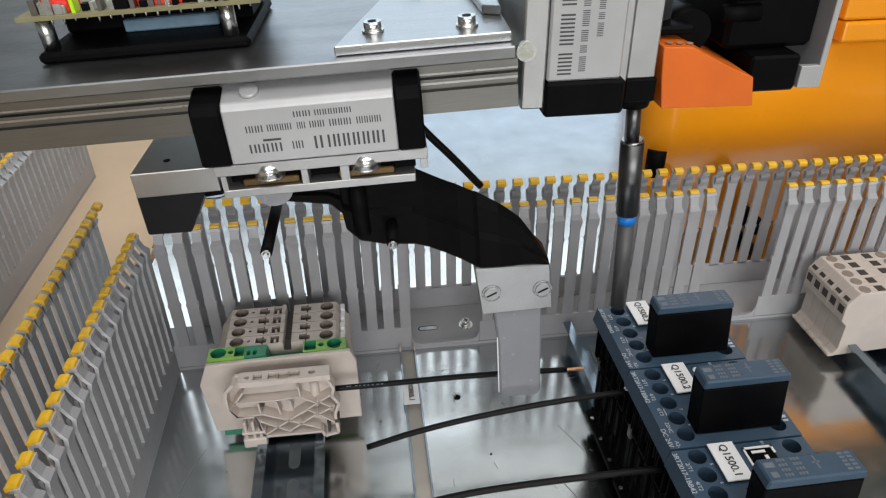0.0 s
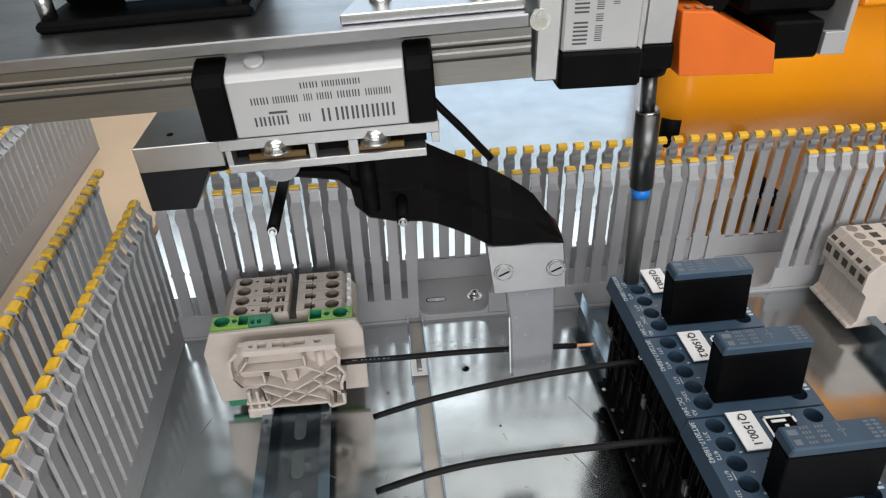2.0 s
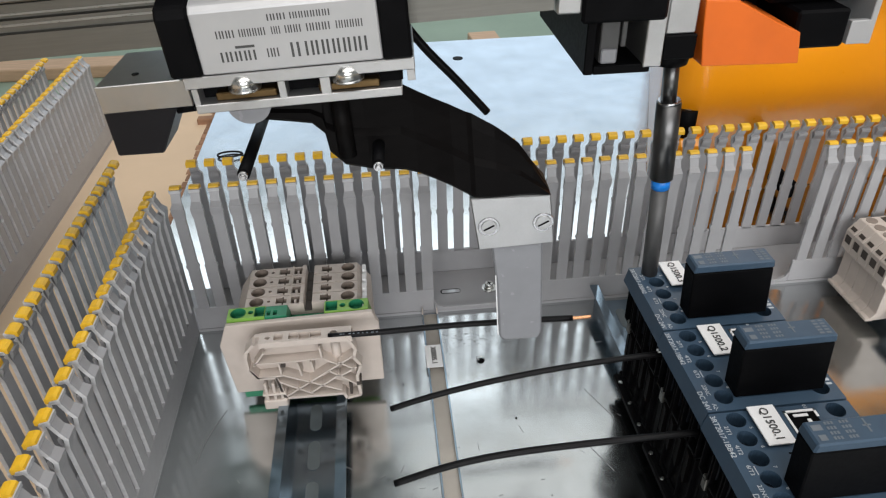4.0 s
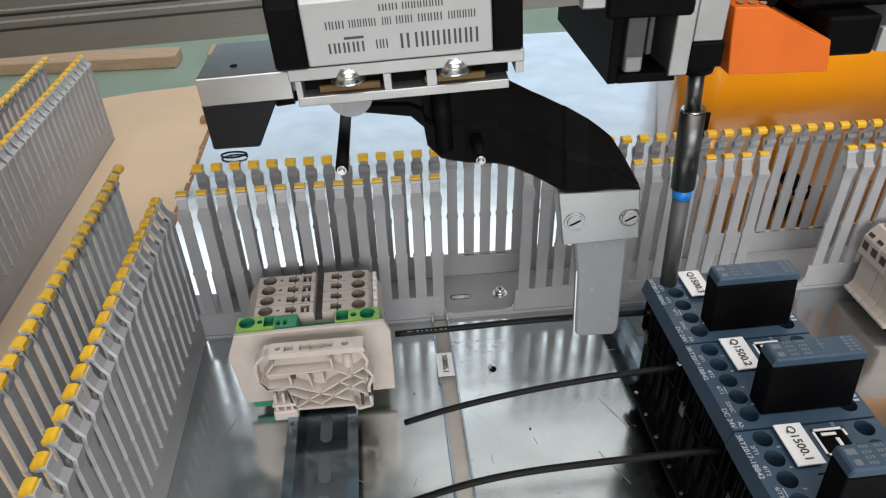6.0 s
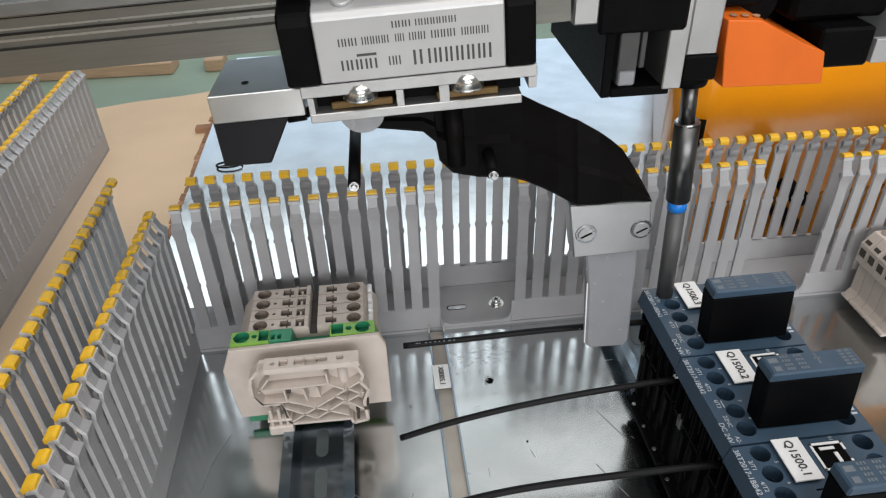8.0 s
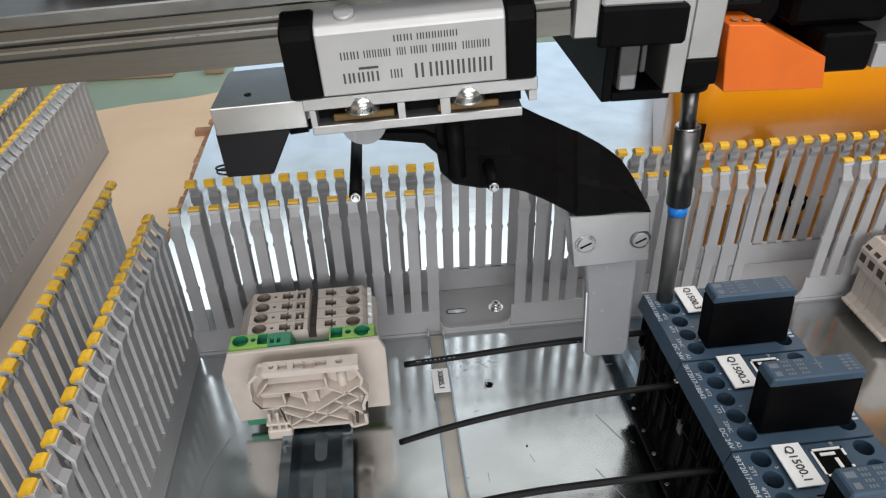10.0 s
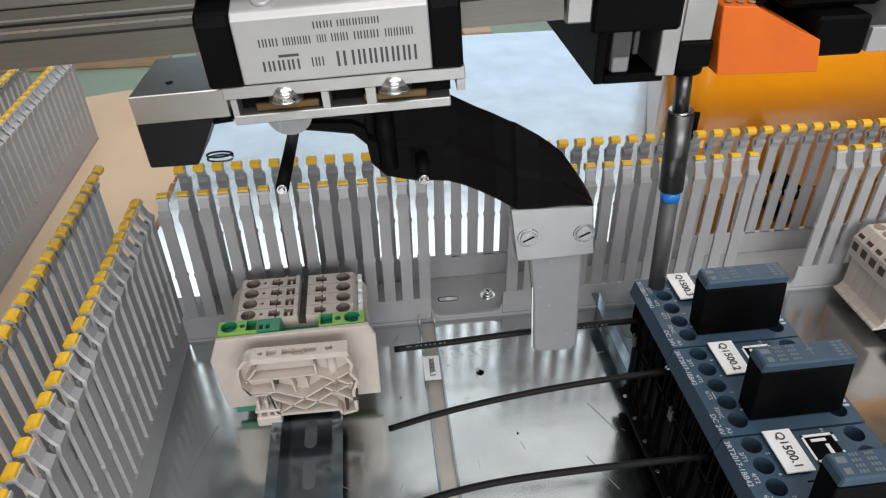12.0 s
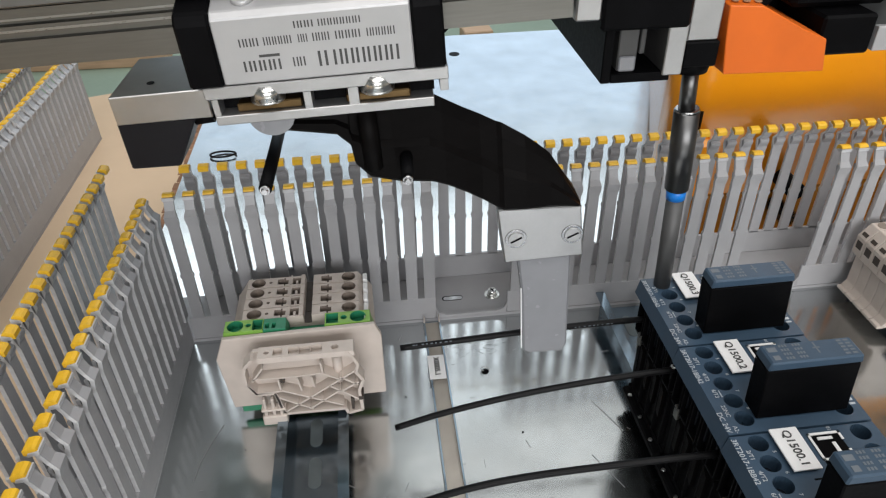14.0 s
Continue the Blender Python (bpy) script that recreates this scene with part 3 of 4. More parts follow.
def end_bracket(m):
    """Latticed clip-on end bracket, facing -y."""
    ob = thing("end_bracket", m, "beige latticed plastic end bracket clipped on the rail", "end bracket")
    bm = B()
    outline = [(-0.0288, 0.0473), (-0.0279, 0.0515), (-0.0238, 0.0562), (0.020, 0.0562), (0.0226, 0.0530), (0.0248, 0.0477), (0.0235, 0.0427), (0.0266, 0.0371), (0.024, 0.0297), (0.0248, 0.0165), (0.0177, 0.0148), (0.0164, 0.0183), (-0.0131, 0.0187), (-0.0162, 0.0334), (-0.0247, 0.0338), (-0.0288, 0.0401)]
    prism(bm, outline, "y", 0.0062, 0.0082)
    part("web", bm, BEIGE, ob)
    bm = B()
    n = len(outline)
    def strut(a, b, t=0.0009, y0=0.0):
        a, b = Vector(a), Vector(b)
        d = (b - a).normalized()
        s = Vector((-d.y, d.x)) * t / 2
        prism(bm, [tuple(a + s), tuple(b + s), tuple(b - s), tuple(a - s)], "y", y0, 0.0064)
    for i in range(n):
        if i != 2:
            strut(outline[i], outline[(i + 1) % n], 0.0015)
    part("rim", bm, BEIGE, ob)
    bm = B()
    for a, b in (((-0.0136, 0.0194), (0.0235, 0.044)), ((-0.0154, 0.0307), (0.0007, 0.0202)), ((-0.0127, 0.0349), (0.0155, 0.021)), ((-0.0002, 0.021), (0.0155, 0.032)), ((0.0101, 0.0353), (0.024, 0.0238)), ((0.0155, 0.0405), (0.024, 0.0342)), ((0.0155, 0.0307), (0.0244, 0.0361)), ((-0.0252, 0.0436), (-0.0051, 0.0434)), ((-0.0051, 0.0434), (0.0074, 0.0441)), ((0.0074, 0.0441), (0.015, 0.0392)), ((-0.0256, 0.0343), (-0.0127, 0.0346)), ((-0.0256, 0.0424), (-0.0198, 0.0505)), ((-0.0046, 0.0423), (-0.0033, 0.0337)), ((0.0021, 0.0425), (0.003, 0.0355)), ((0.0074, 0.0510), (0.0079, 0.044)), ((-0.0136, 0.0428), (-0.0131, 0.0356)), ((-0.0279, 0.04), (-0.0247, 0.0338)), ((-0.0162, 0.0334), (-0.0136, 0.0194))):
        strut(a, b)
    part("lattice", bm, BEIGE, ob)
    bm = B()
    cyl(bm, (0.0150, 0.0062, 0.0330), (0.0148, 0.0062, 0.0500), 0.0024, n=18)
    part("boss", bm, BEIGE, ob)
    bm = B()
    prism(bm, [(-0.0215, 0.0446), (-0.0180, 0.0535), (0.0072, 0.0535), (0.0072, 0.0446)], "y", 0.0055, 0.0063)
    part("smooth_panel", bm, BEIGE, ob)
    bm = B()
    holed_block(bm, (-0.0215, 0.0240, 0.0001, 0.0084), (-0.0212, 0.0236, 0.0003, 0.0082), 0.0538, 0.0568,
                (circle(-0.0172, 0.0042, 0.0013, 14), rect(-0.0142, -0.0098, 0.0020, 0.0064), rect(-0.0070, -0.0022, 0.0020, 0.0064),
                 rect(-0.0020, 0.0032, 0.0014, 0.0064), rect(0.0034, 0.0088, 0.0020, 0.0064), circle(0.0148, 0.0042, 0.0018, 18)))
    part("top_bar", bm, BEIGE, ob)
    bm = B()
    box(bm, -0.0245, -0.0125, -0.001, 0.0055, 0.0125, 0.0185, 0.0006)
    for x in (-0.0225, -0.0185, -0.0150):
        box(bm, x - 0.0008, x + 0.0008, 0.0, 0.005, 0.0180, 0.0295, 0.0003)
    box(bm, -0.0245, -0.0125, -0.0008, 0.0040, 0.0218, 0.0232, 0.0003)
    part("clip_foot", bm, BEIGE, ob, "springy clip foot")
    # dark blocks set in as the painted shade of three openings
    for g in ((0.0195, 0.0208, 0.0180, 0.0255), (0.0235, 0.0260, 0.0240, 0.0262), (-0.0125, -0.0105, 0.0405, 0.0430)):
        part("gap_shade", box(B(), g[0], g[1], -0.0003, 0.006, g[2], g[3]), BEIGE_SLOT_SHADE, ob)
    return ob


end_bracket(pose(0.0770, -0.0815, 0.0005))


# beige terminals on the other rail
def wide_terminal(y0, k):
    ob = thing("rail_terminal", pose(0.4285, y0, 0), "pale beige feed-through rail terminal beside the duct", "terminal block", "rail terminals")
    bm = B()
    prism(bm, [(-0.027, 0.007), (-0.0235, 0.012), (-0.0235, 0.030), (-0.0275, 0.034), (-0.0275, 0.046), (-0.0215, 0.0535), (0.022, 0.0535), (0.028, 0.046), (0.028, 0.010)], "y", 0, 0.0081, bevel=0.0003)
    part("body", bm, BEIGE, ob)
    # flat dark patches paint the shade of holes, recesses and marker slots
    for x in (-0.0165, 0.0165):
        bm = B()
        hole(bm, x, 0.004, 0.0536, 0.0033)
        part("clamping_hole_shade", bm, BEIGE_SHADE, ob)
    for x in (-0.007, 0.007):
        part("square_recess_shade", box(B(), x - 0.0025, x + 0.0025, 0.0015, 0.0065, 0.0534, 0.0538), BEIGE_SLOT_SHADE, ob)
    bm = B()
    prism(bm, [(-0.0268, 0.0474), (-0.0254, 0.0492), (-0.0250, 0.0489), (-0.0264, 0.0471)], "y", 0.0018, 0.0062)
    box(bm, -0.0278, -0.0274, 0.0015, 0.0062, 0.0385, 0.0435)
    part("marker_slot_shade", bm, BEIGE_SLOT_SHADE, ob)
    bm = B()
    box(bm, -0.0285, -0.024, 0.0002, 0.0079, 0.0066, 0.0085, 0.0003)
    part("rail_foot", bm, BEIGE, ob)
    return ob


for k in range(5):
    wide_terminal(-0.0165 - 0.0083 * k, k)


# ---- contactors ----
CON_X, CON_Y, CON_W, DECK = 0.2350, -0.0786, 0.0467, 0.0834


def contactor(y0, code):
    ob = thing("contactor", pose(CON_X, y0, 0, 0, 0, 0.4), "dark blue and black contactor with a plug-on suppressor, on a rail", "contactor", "contactors")
    w = CON_W - 0.0004
    bm = B()
    wells = [(x, -0.0042 - 0.0088 * k) for k in range(5) for x in (0.0106, 0.0494) if x < 0.03 or k in (0, 1, 4)]
    holed_block(bm, (0.0, 0.058, -w, 0.0), (0.0016, 0.0564, -w + 0.0003, -0.0003), DECK - 0.0075, DECK, [circle(x, y, 0.0036) for x, y in wells])
    part("top_cover", bm, NAVY, ob)
    bm = B()
    box(bm, 0.0060, 0.055, -w + 0.0004, -0.0004, 0.016, DECK - 0.0077, 0.0006)
    part("housing", bm, BLACK, ob)
    bm = B()
    box(bm, 0.0050, 0.056, -w + 0.0006, -0.0006, 0.0065, 0.0158, 0.0008)
    box(bm, 0.0020, 0.009, -w + 0.0006, -0.0006, 0.0095, 0.0135, 0.0008)
    part("base", bm, BLACK, ob)
    # wire entries on the side with their funnels and clamps
    for k in range(5):
        y = -0.0045 - 0.0087 * k
        bm = B()
        for a, b, c, d in ((y - 0.0037, y - 0.0030, 0.0535, 0.0755), (y + 0.0030, y + 0.0037, 0.0535, 0.0755), (y - 0.0037, y + 0.0037, 0.0748, 0.0760), (y - 0.0037, y + 0.0037, 0.0530, 0.0543)):
            box(bm, 0.0030, 0.0062, a, b, c, d, 0.0002)
        part("wire_funnel", bm, BLACK, ob)
        bm = B()
        box(bm, 0.0038, 0.0061, y - 0.0040, y - 0.0034, 0.018, 0.052, 0.0002)
        part("rib", bm, BLACK, ob)
    for k in range(4):
        y = -0.0090 - 0.0088 * k
        bm = B()
        prism(bm, [(y - 0.0022, 0.030), (y + 0.0022, 0.033), (y + 0.0022, 0.050), (y - 0.0022, 0.047)], "x", 0.0042, 0.0062)
        part("clamp_shutter", bm, MATT_BLACK, ob)
        # dark slab in place of a hollow tunnel, its shade as colour
        part("tunnel_shade", box(B(), 0.0050, 0.0061, y - 0.0019, y + 0.0019, 0.0575, 0.0720, 0.0003), WELL_SHADE, ob)
    for k in range(3):
        bm = B()
        y = -0.008 - 0.0145 * k
        cyl(bm, (0.0036, y, 0.0134), (0.0036, y, 0.0141), 0.0010, n=10)
        part("rivet", bm, SCREW, ob)
    bm = B()
    box(bm, 0.0030, 0.0060, -0.0085, -0.0050, 0.0480, 0.0550, 0.0004)
    part("coil_clip", bm, ALU_GREY, ob, "grey metal clip")
    # screw wells in the deck: near-black discs paint the shade on their floors
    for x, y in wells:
        part("well_floor_shade", cyl(B(), (x, y, DECK - 0.0071), (x, y, DECK - 0.0060), 0.0030, n=18), WELL_SHADE, ob)
    bm = B()
    for x in (0.0205, 0.0235):
        box(bm, x + 0.0015, x + 0.0060, -0.0215 - 0.3 * (x - 0.0205), -0.0209 - 0.3 * (x - 0.0205), DECK - 0.0002, DECK + 0.0002)
    box(bm, 0.0296, 0.0410, -0.0190, -0.0032, DECK - 0.0002, DECK + 0.0001)
    part("deck_recess", bm, BLACK, ob)
    # white key mark
    bm = B()
    z0, z1 = DECK + 0.0002, DECK + 0.0005
    for a in ((0.0292, 0.0415, -0.0028, -0.0038), (0.0292, 0.0301, -0.0146, -0.0028), (0.0292, 0.0415, -0.0146, -0.0137), (0.0406, 0.0415, -0.0066, -0.0028), (0.0406, 0.0415, -0.0146, -0.0108),
              (0.0320, 0.0376, -0.0060, -0.0048), (0.0362, 0.0376, -0.0116, -0.0074)):
        box(bm, a[0], a[1], min(a[2:]), max(a[2:]), z0, z1)
    part("key_mark", bm, WHITE, ob, "white printed key mark")
    # print along the edge
    t = lambda body, size, x, y: lettering("lettering", body, size, pose(x, y, DECK + 0.0003, 0, 0, -90), PRINT_GREY, ob)
    t("3RT2017-1BB42", 0.0029, 0.0022, -0.0112)
    t("DC 24V", 0.0029, 0.0022, -0.0405)
    for k, s in enumerate(("2/T1", "4/T2", "6/T3", "22NC", "A2-")):
        t(s, 0.0023, 0.0052, -0.0090 - 0.0088 * k)
    for k, s in enumerate(("5", "6", "7", "8")):
        t(s, 0.0019, 0.0142, -0.0086 - 0.0088 * k)
    t("01", 0.0020, 0.0385, -0.0014)
    bm = B()
    box(bm, 0.0070, 0.0073, -0.0285, -0.0250, DECK, DECK + 0.0003)
    part("print_line", bm, PRINT_GREY, ob)
    rnd = random.Random(3)
    for k in range(6):
        y = -0.0255 - 0.0024 * k
        part("print_bar", box(B(), 0.0528, 0.0550, y - rnd.uniform(0.0008, 0.0016), y, DECK, DECK + 0.0003), PRINT_GREY, ob)
    # device label
    lab = part("device_label", box(B(), -0.0051, 0.0051, -0.0090, 0.0090, 0, 0.0006), WHITE, ob, "white printed device label")
    lab.matrix_basis = pose(0.0208, -0.0095, DECK + 0.0016)
    lettering("lettering", code, 0.0044, pose(0, 0, 0.0009, 0, 0, -90), PRINT, lab, bold=0.00003)
    # suppressor
    sup = part("suppressor", B(), BLACK, ob, "upright black plug-on surge suppressor")
    bm = B()
    prism(bm, [(0.0144, DECK + 0.0003), (0.0503, DECK + 0.0003), (0.0478, DECK + 0.0246), (0.0128, DECK + 0.0246)], "y", -0.0406, -0.0312, bevel=0.0005)
    sup.data = finish(bm, "suppressor", BLACK)
    bm = B()
    prism(bm, [(0.0126, DECK + 0.0248), (0.0482, DECK + 0.0248), (0.0474, DECK + 0.0287), (0.0134, DECK + 0.0287)], "y", -0.0408, -0.0310, bevel=0.0006)
    part("cap", bm, NAVY, sup, "dark blue cap")
    bm = B()
    z = DECK + 0.0287
    for x, y, a, b in ((0.0147, -0.0352, 0.0034, 0.0022), (0.0152, -0.0392, 0.0024, 0.0022)):
        box(bm, x, x + a, y, y + b, z, z + 0.00012)
    for k in range(4):
        for j in range(2):
            for q in range(3):
                x = 0.0196 + 0.0050 * j + 0.0011 * q
                box(bm, x, x + 0.0007, -0.0332 - 0.0020 * k, -0.0321 - 0.0020 * k, z, z + 0.00012)
    box(bm, 0.0312, 0.0338, -0.0352, -0.0346, z, z + 0.00012)
    box(bm, 0.0322, 0.0328, -0.0376, -0.0322, z, z + 0.00012)
    for k in range(2):
        for q in range(5):
            box(bm, 0.0412 + 0.0026 * k, 0.0430 + 0.0026 * k, -0.0395 + 0.0016 * q, -0.0386 + 0.0016 * q, z, z + 0.00012)
    part("print_bar", bm, PRINT_DIM, sup)
    return ob


for k, code in enumerate(("Q1500.3", "Q1500.2", "Q1500.1")):
    contactor(CON_Y - CON_W * k, code)

# ---- loose wires plugged into the contactors ----
def wire(name, pts, label):
    ob = thing(name, label=label, category="wire", group="black wires")
    part("sheath", tube(B(), pts, 0.00142, 12), RUBBER, ob)
    return ob


w2 = wire("wire", [(0.1176, -0.1210, 0.0468), (0.140, -0.1210, 0.0535), (0.170, -0.1210, 0.0596), (0.205, -0.1210, 0.0640), (0.2400, -0.1210, 0.0662)], "black insulated wire plugged into a contactor, its end free")
part("ferrule", cyl(B(), (0.2380, -0.1208, 0.0678), (0.2412, -0.1208, 0.0678), 0.0010, n=10), SCREW, w2)
w1 = wire("wire", [(0.1176, -0.1645, 0.0510), (0.140, -0.1645, 0.0585), (0.165, -0.1645, 0.0625), (0.205, -0.1645, 0.0640), (0.2400, -0.1645, 0.0640)], "black insulated wire plugged into a contactor, its end free")
part("ferrule", cyl(B(), (0.2380, -0.1645, 0.0640), (0.2412, -0.1645, 0.0640), 0.0010, n=10), SCREW, w1)

# ---- orange robot body behind the duct ----
robot = thing("robot_base", label="glossy orange painted robot body behind the duct", category="robot")
bm = B()
ring = []
pts = [(0.362 + 0.026 * math.cos(a), 0.145 + 0.026 * math.sin(a)) for a in [math.radians(172 + 10 * k) for k in range(11)]] + [(0.42, 0.1185), (0.52, 0.125), (0.62, 0.142), (0.72, 0.175), (0.80, 0.22), (0.84, 0.26), (0.84, 0.515), (0.47, 0.515)]
prism(bm, pts, "z", 0.0005, 0.200)
for f in bm.faces:
    f.smooth = abs(f.normal.z) < 0.5
part("casting", bm, ORANGE_PAINT, robot)
bm = B()
box(bm, 0.4640, 0.845, 0.1080, 0.50, 0.1515, 0.1662, 0.0022, 2)
box(bm, 0.4625, 0.845, 0.1095, 0.50, 0.1668, 0.260, 0.0022, 2)
part("upper_casting", bm, ORANGE_PAINT, robot)
for x, z, r in ((0.4290, 0.012, 0.0068),):
    part("cable_gland", cyl(B(), (x, 0.095, z), (x, 0.125, z), r, n=16), BLACK, robot, "black cable gland")
part("foot_flange", box(B(), 0.340, 0.366, 0.112, 0.16, 0.0005, 0.050, 0.004), ORANGE_PAINT, robot)
part("cap_screw", cyl(B(), (0.3500, 0.125, 0.050), (0.3500, 0.125, 0.071), 0.0075, n=24), BLACK, robot, "black cap screw")
part("screw_socket", cyl(B(), (0.3500, 0.125, 0.0706), (0.3500, 0.125, 0.0713), 0.0038, n=6), ALU_GREY, robot)


# ---- the robot's tool head ----
def mm(bm, x0, x1, y0, y1, z0, z1, bevel=0.0, seg=1, mat=0):
    return box(bm, x0 / 1000, x1 / 1000, y0 / 1000, y1 / 1000, z0 / 1000, z1 / 1000, bevel / 1000, seg, mat)


def mcyl(bm, p, q, r0, r1=None, n=20, mat=0):
    return cyl(bm, [v / 1000 for v in p], [v / 1000 for v in q], r0 / 1000, None if r1 is None else r1 / 1000, n, mat)


def mprism(bm, poly, axis, a, b, mat=0, bevel=0.0):
    return prism(bm, [(u / 1000, v / 1000) for u, v in poly], axis, a / 1000, b / 1000, mat, bevel / 1000)


def word_bars(bm, x0, x1, z0, z1, y, letters):
    """Private writing as plain bars of its size, one to each stroke, on a face towards -y."""
    step = (x1 - x0) / letters
    for k in range(letters):
        x = x0 + k * step
        mm(bm, x, x + 0.22 * step, y - 0.06, y, z0, z1)
        mm(bm, x + 0.55 * step, x + 0.77 * step, y - 0.06, y, z0, z1)


GRIP = pose(0.1038, -0.1155, 0.2059, 0, -3.0, -2.5)
gripper = thing("wire_gripper", GRIP, "silver sliding carriage with black printed arm and wire clamp", "gripper")
# carriage
bm = B()
mprism(bm, [(0, 0.6), (0, 20), (1.5, 22), (12, 25.5), (30, 25.5), (30, 0.6)], "x", 0.6, 57.6, bevel=0.4)
carriage = part("carriage", bm, SILVER_PLASTIC, gripper, "silver-grey carriage with printed label")
for a, b in ((-9.8, 0.5), (57.7, 67.0)):
    bm = B()
    mprism(bm, [(-0.4, 0.2), (-0.4, 19.5), (1.2, 22.2), (10, 25), (31, 25), (31, 0.2)], "x", a, b, bevel=0.8)
    part("end_cap", bm, BLACK, gripper, "black end cap")
bm = B()
word_bars(bm, 34.0, 54.0, 4.0, 8.6, 0, 6)
word_bars(bm, 29.5, 33.0, 4.0, 8.6, 0, 1)
tagged(part("logo_bar", bm, PRINT, carriage), kind="stuff")
bm = B()
word_bars(bm, 22.0, 26.0, 4.6, 7.4, 0, 2)
for a, b, n in ((7.5, 13.5, 3), (14.6, 23.0, 5), (24.6, 27.6, 2), (28.8, 34.0, 3), (35.4, 43.0, 4), (44.5, 53.0, 5)):
    word_bars(bm, a, b, 11.6, 14.0, 0, n)
word_bars(bm, 24.0, 30.0, 15.8, 17.8, 0, 3)
word_bars(bm, 31.0, 43.5, 15.8, 17.8, 0, 7)
tagged(part("small_print_bar", bm, PRINT, carriage), kind="stuff")
bm = B()
word_bars(bm, 7.5, 19.0, 4.2, 7.4, 0, 4)
mm(bm, 12.5, 18.5, -0.06, 0, 8.2, 9.0)
tagged(part("emblem_bar", bm, PRINT, carriage), kind="stuff")
bm = B()
mcyl(bm, (10, 6, 23.2), (10, 5.4, 24.8), 3.4, 3.0)
part("grease_nipple", bm, SILVER_PLASTIC, carriage)
for x in (-10.8,):
    bm = B()
    mcyl(bm, (x, 10, 14), (x + 1.2, 10, 14), 2.0)
    part("end_screw", bm, SCREW, gripper)
# flange plate and slotted profile under the carriage
bm = B()
mm(bm, -36.6, -6.8, 4.5, 38, -10.9, -1.6, 0.3)
part("flange_plate", bm, FLANGE, gripper, "worn aluminium flange plate")
bm = B()
mcyl(bm, (-26, 14, -1.9), (-26, 14, -1.4), 1.2)
part("flange_hole", bm, BLACK, gripper)
bm = B()
mm(bm, -6.6, 67.4, 0.5, 34, -3.8, 0.1, 0.25)
part("profile_top", bm, ALU_MATT, gripper)
bm = B()
mm(bm, -5.0, 62.5, 0.8, 34, -12.4, -9.4, 0.25)
part("profile_bottom", bm, ALU_MATT, gripper)
for a, b in ((-5.0, -3.0), (22.8, 25.2), (36.4, 39.6), (64.6, 67.2)):
    bm = B()
    mm(bm, a, b, 0.9, 30, -9.4 if a < 60 else -7.6, -3.9, 0.1)
    part("profile_web", bm, ALU_MATT, gripper)
bm = B()
mm(bm, -4.5, 63, 7, 33, -9.3, -3.9)
part("profile_core", bm, BLACK, gripper)
for x in (11.8, 45.4):
    bm = B()
    mcyl(bm, (x, 3.0, -6.0), (x, 3.0, -5.2), 5.2, 5.4, 32)
    mcyl(bm, (x, 3.0, -5.2), (x, 3.0, -0.9), 5.4, 3.0, 32)
    part("cone_washer", bm, SCREW, gripper, "polished conical washer")
    bm = B()
    mm(bm, x - 10, x + 10, 2.6, 8, -9.3, -6.6, 0.4)
    part("slot_nut", bm, BRASS, gripper, "brass slot nut")
# sensor box
bm = B()
mprism(bm, [(-37.2, -10.4), (-37.4, -26.8), (-21.7, -27.2), (-12.5, -11)], "y", 5.5, 24, bevel=0.5)
part("sensor_box", bm, SENSOR, gripper)
bm = B()
mm(bm, -17.5, -14, 8, 12, -13, -10.6, 0.2)
part("red_plug", bm, RED, gripper)
bm = B()
mcyl(bm, (-13.5, 8, -12.4), (-7.5, 8, -12.0), 1.9)
mcyl(bm, (-7.5, 8, -12.0), (-4.5, 8, -9.5), 1.4)
part("plug", bm, BLACK, gripper)
# knob, rods
bm = B()
mcyl(bm, (11.0, 5, -11.8), (11.0, 7.5, -11.8), 7.4, n=32)
part("knob", bm, CLEARGREY, gripper, "milky round knob")
for p, q in (((3.0, 66, -38.2), (5.3, -2.0, -34.4)), ((51.6, 14, -33.6), (51.7, -4.2, -34.3))):
    bm = B()
    mcyl(bm, p, q, 2.2, 2.2)
    rod = part("guide_rod", bm, BLACK, gripper, "black rod with a bright tip")
    bm = B()
    d = [(b - a) / math.dist(p, q) for a, b in zip(p, q)]
    mcyl(bm, q, [v + 1.6 * w for v, w in zip(q, d)], 1.75, 1.6)
    mcyl(bm, [v + 1.6 * w for v, w in zip(q, d)], [v + 2.6 * w for v, w in zip(q, d)], 1.2, 0.9)
    part("rod_tip", bm, CHROME, rod)
# black printed arm
SECTIONS = ((14, 7, -12.6, -19.5), (22, 7, -12.6, -21), (30, 7, -12.6, -22.6), (34, 7, -12.6, -27), (34.6, 7, -12.6, -34), (39, 8, -12.6, -40), (48, 9, -12.6, -43.2), (60, 12, -13.5, -46.5), (65, 13, -17.0, -49),
            (72, 15, -22.0, -54), (78, 17, -26.0, -59), (84, 18, -30.0, -64), (86, 19, -31.2, -66), (94.4, 19, -37.0, -66.5), (99, 19.5, -41.0, -66.8), (103.7, 20, -45.6, -67), (109, 20, -54.2, -67.4), (115.5, 20, -66.3, -67.8))
bm = B()
loops = []
for x, yf, zt, zb in SECTIONS:
    h = zt - zb
    yb = yf + 18
    loops.append([bm.verts.new((x / 1000, y / 1000, z / 1000)) for y, z in ((yf + 1.5, zb), (yf, zb + min(1.5, h / 3)), (yf, zb + 0.45 * h), (yf + 2.0, zb + 0.52 * h), (yf + 3, zt - 0.15 * h), (yf + 5, zt), (yb - 1, zt - min(7, 0.35 * h)), (yb, zb + 0.45 * h), (yb - 1, zb))])
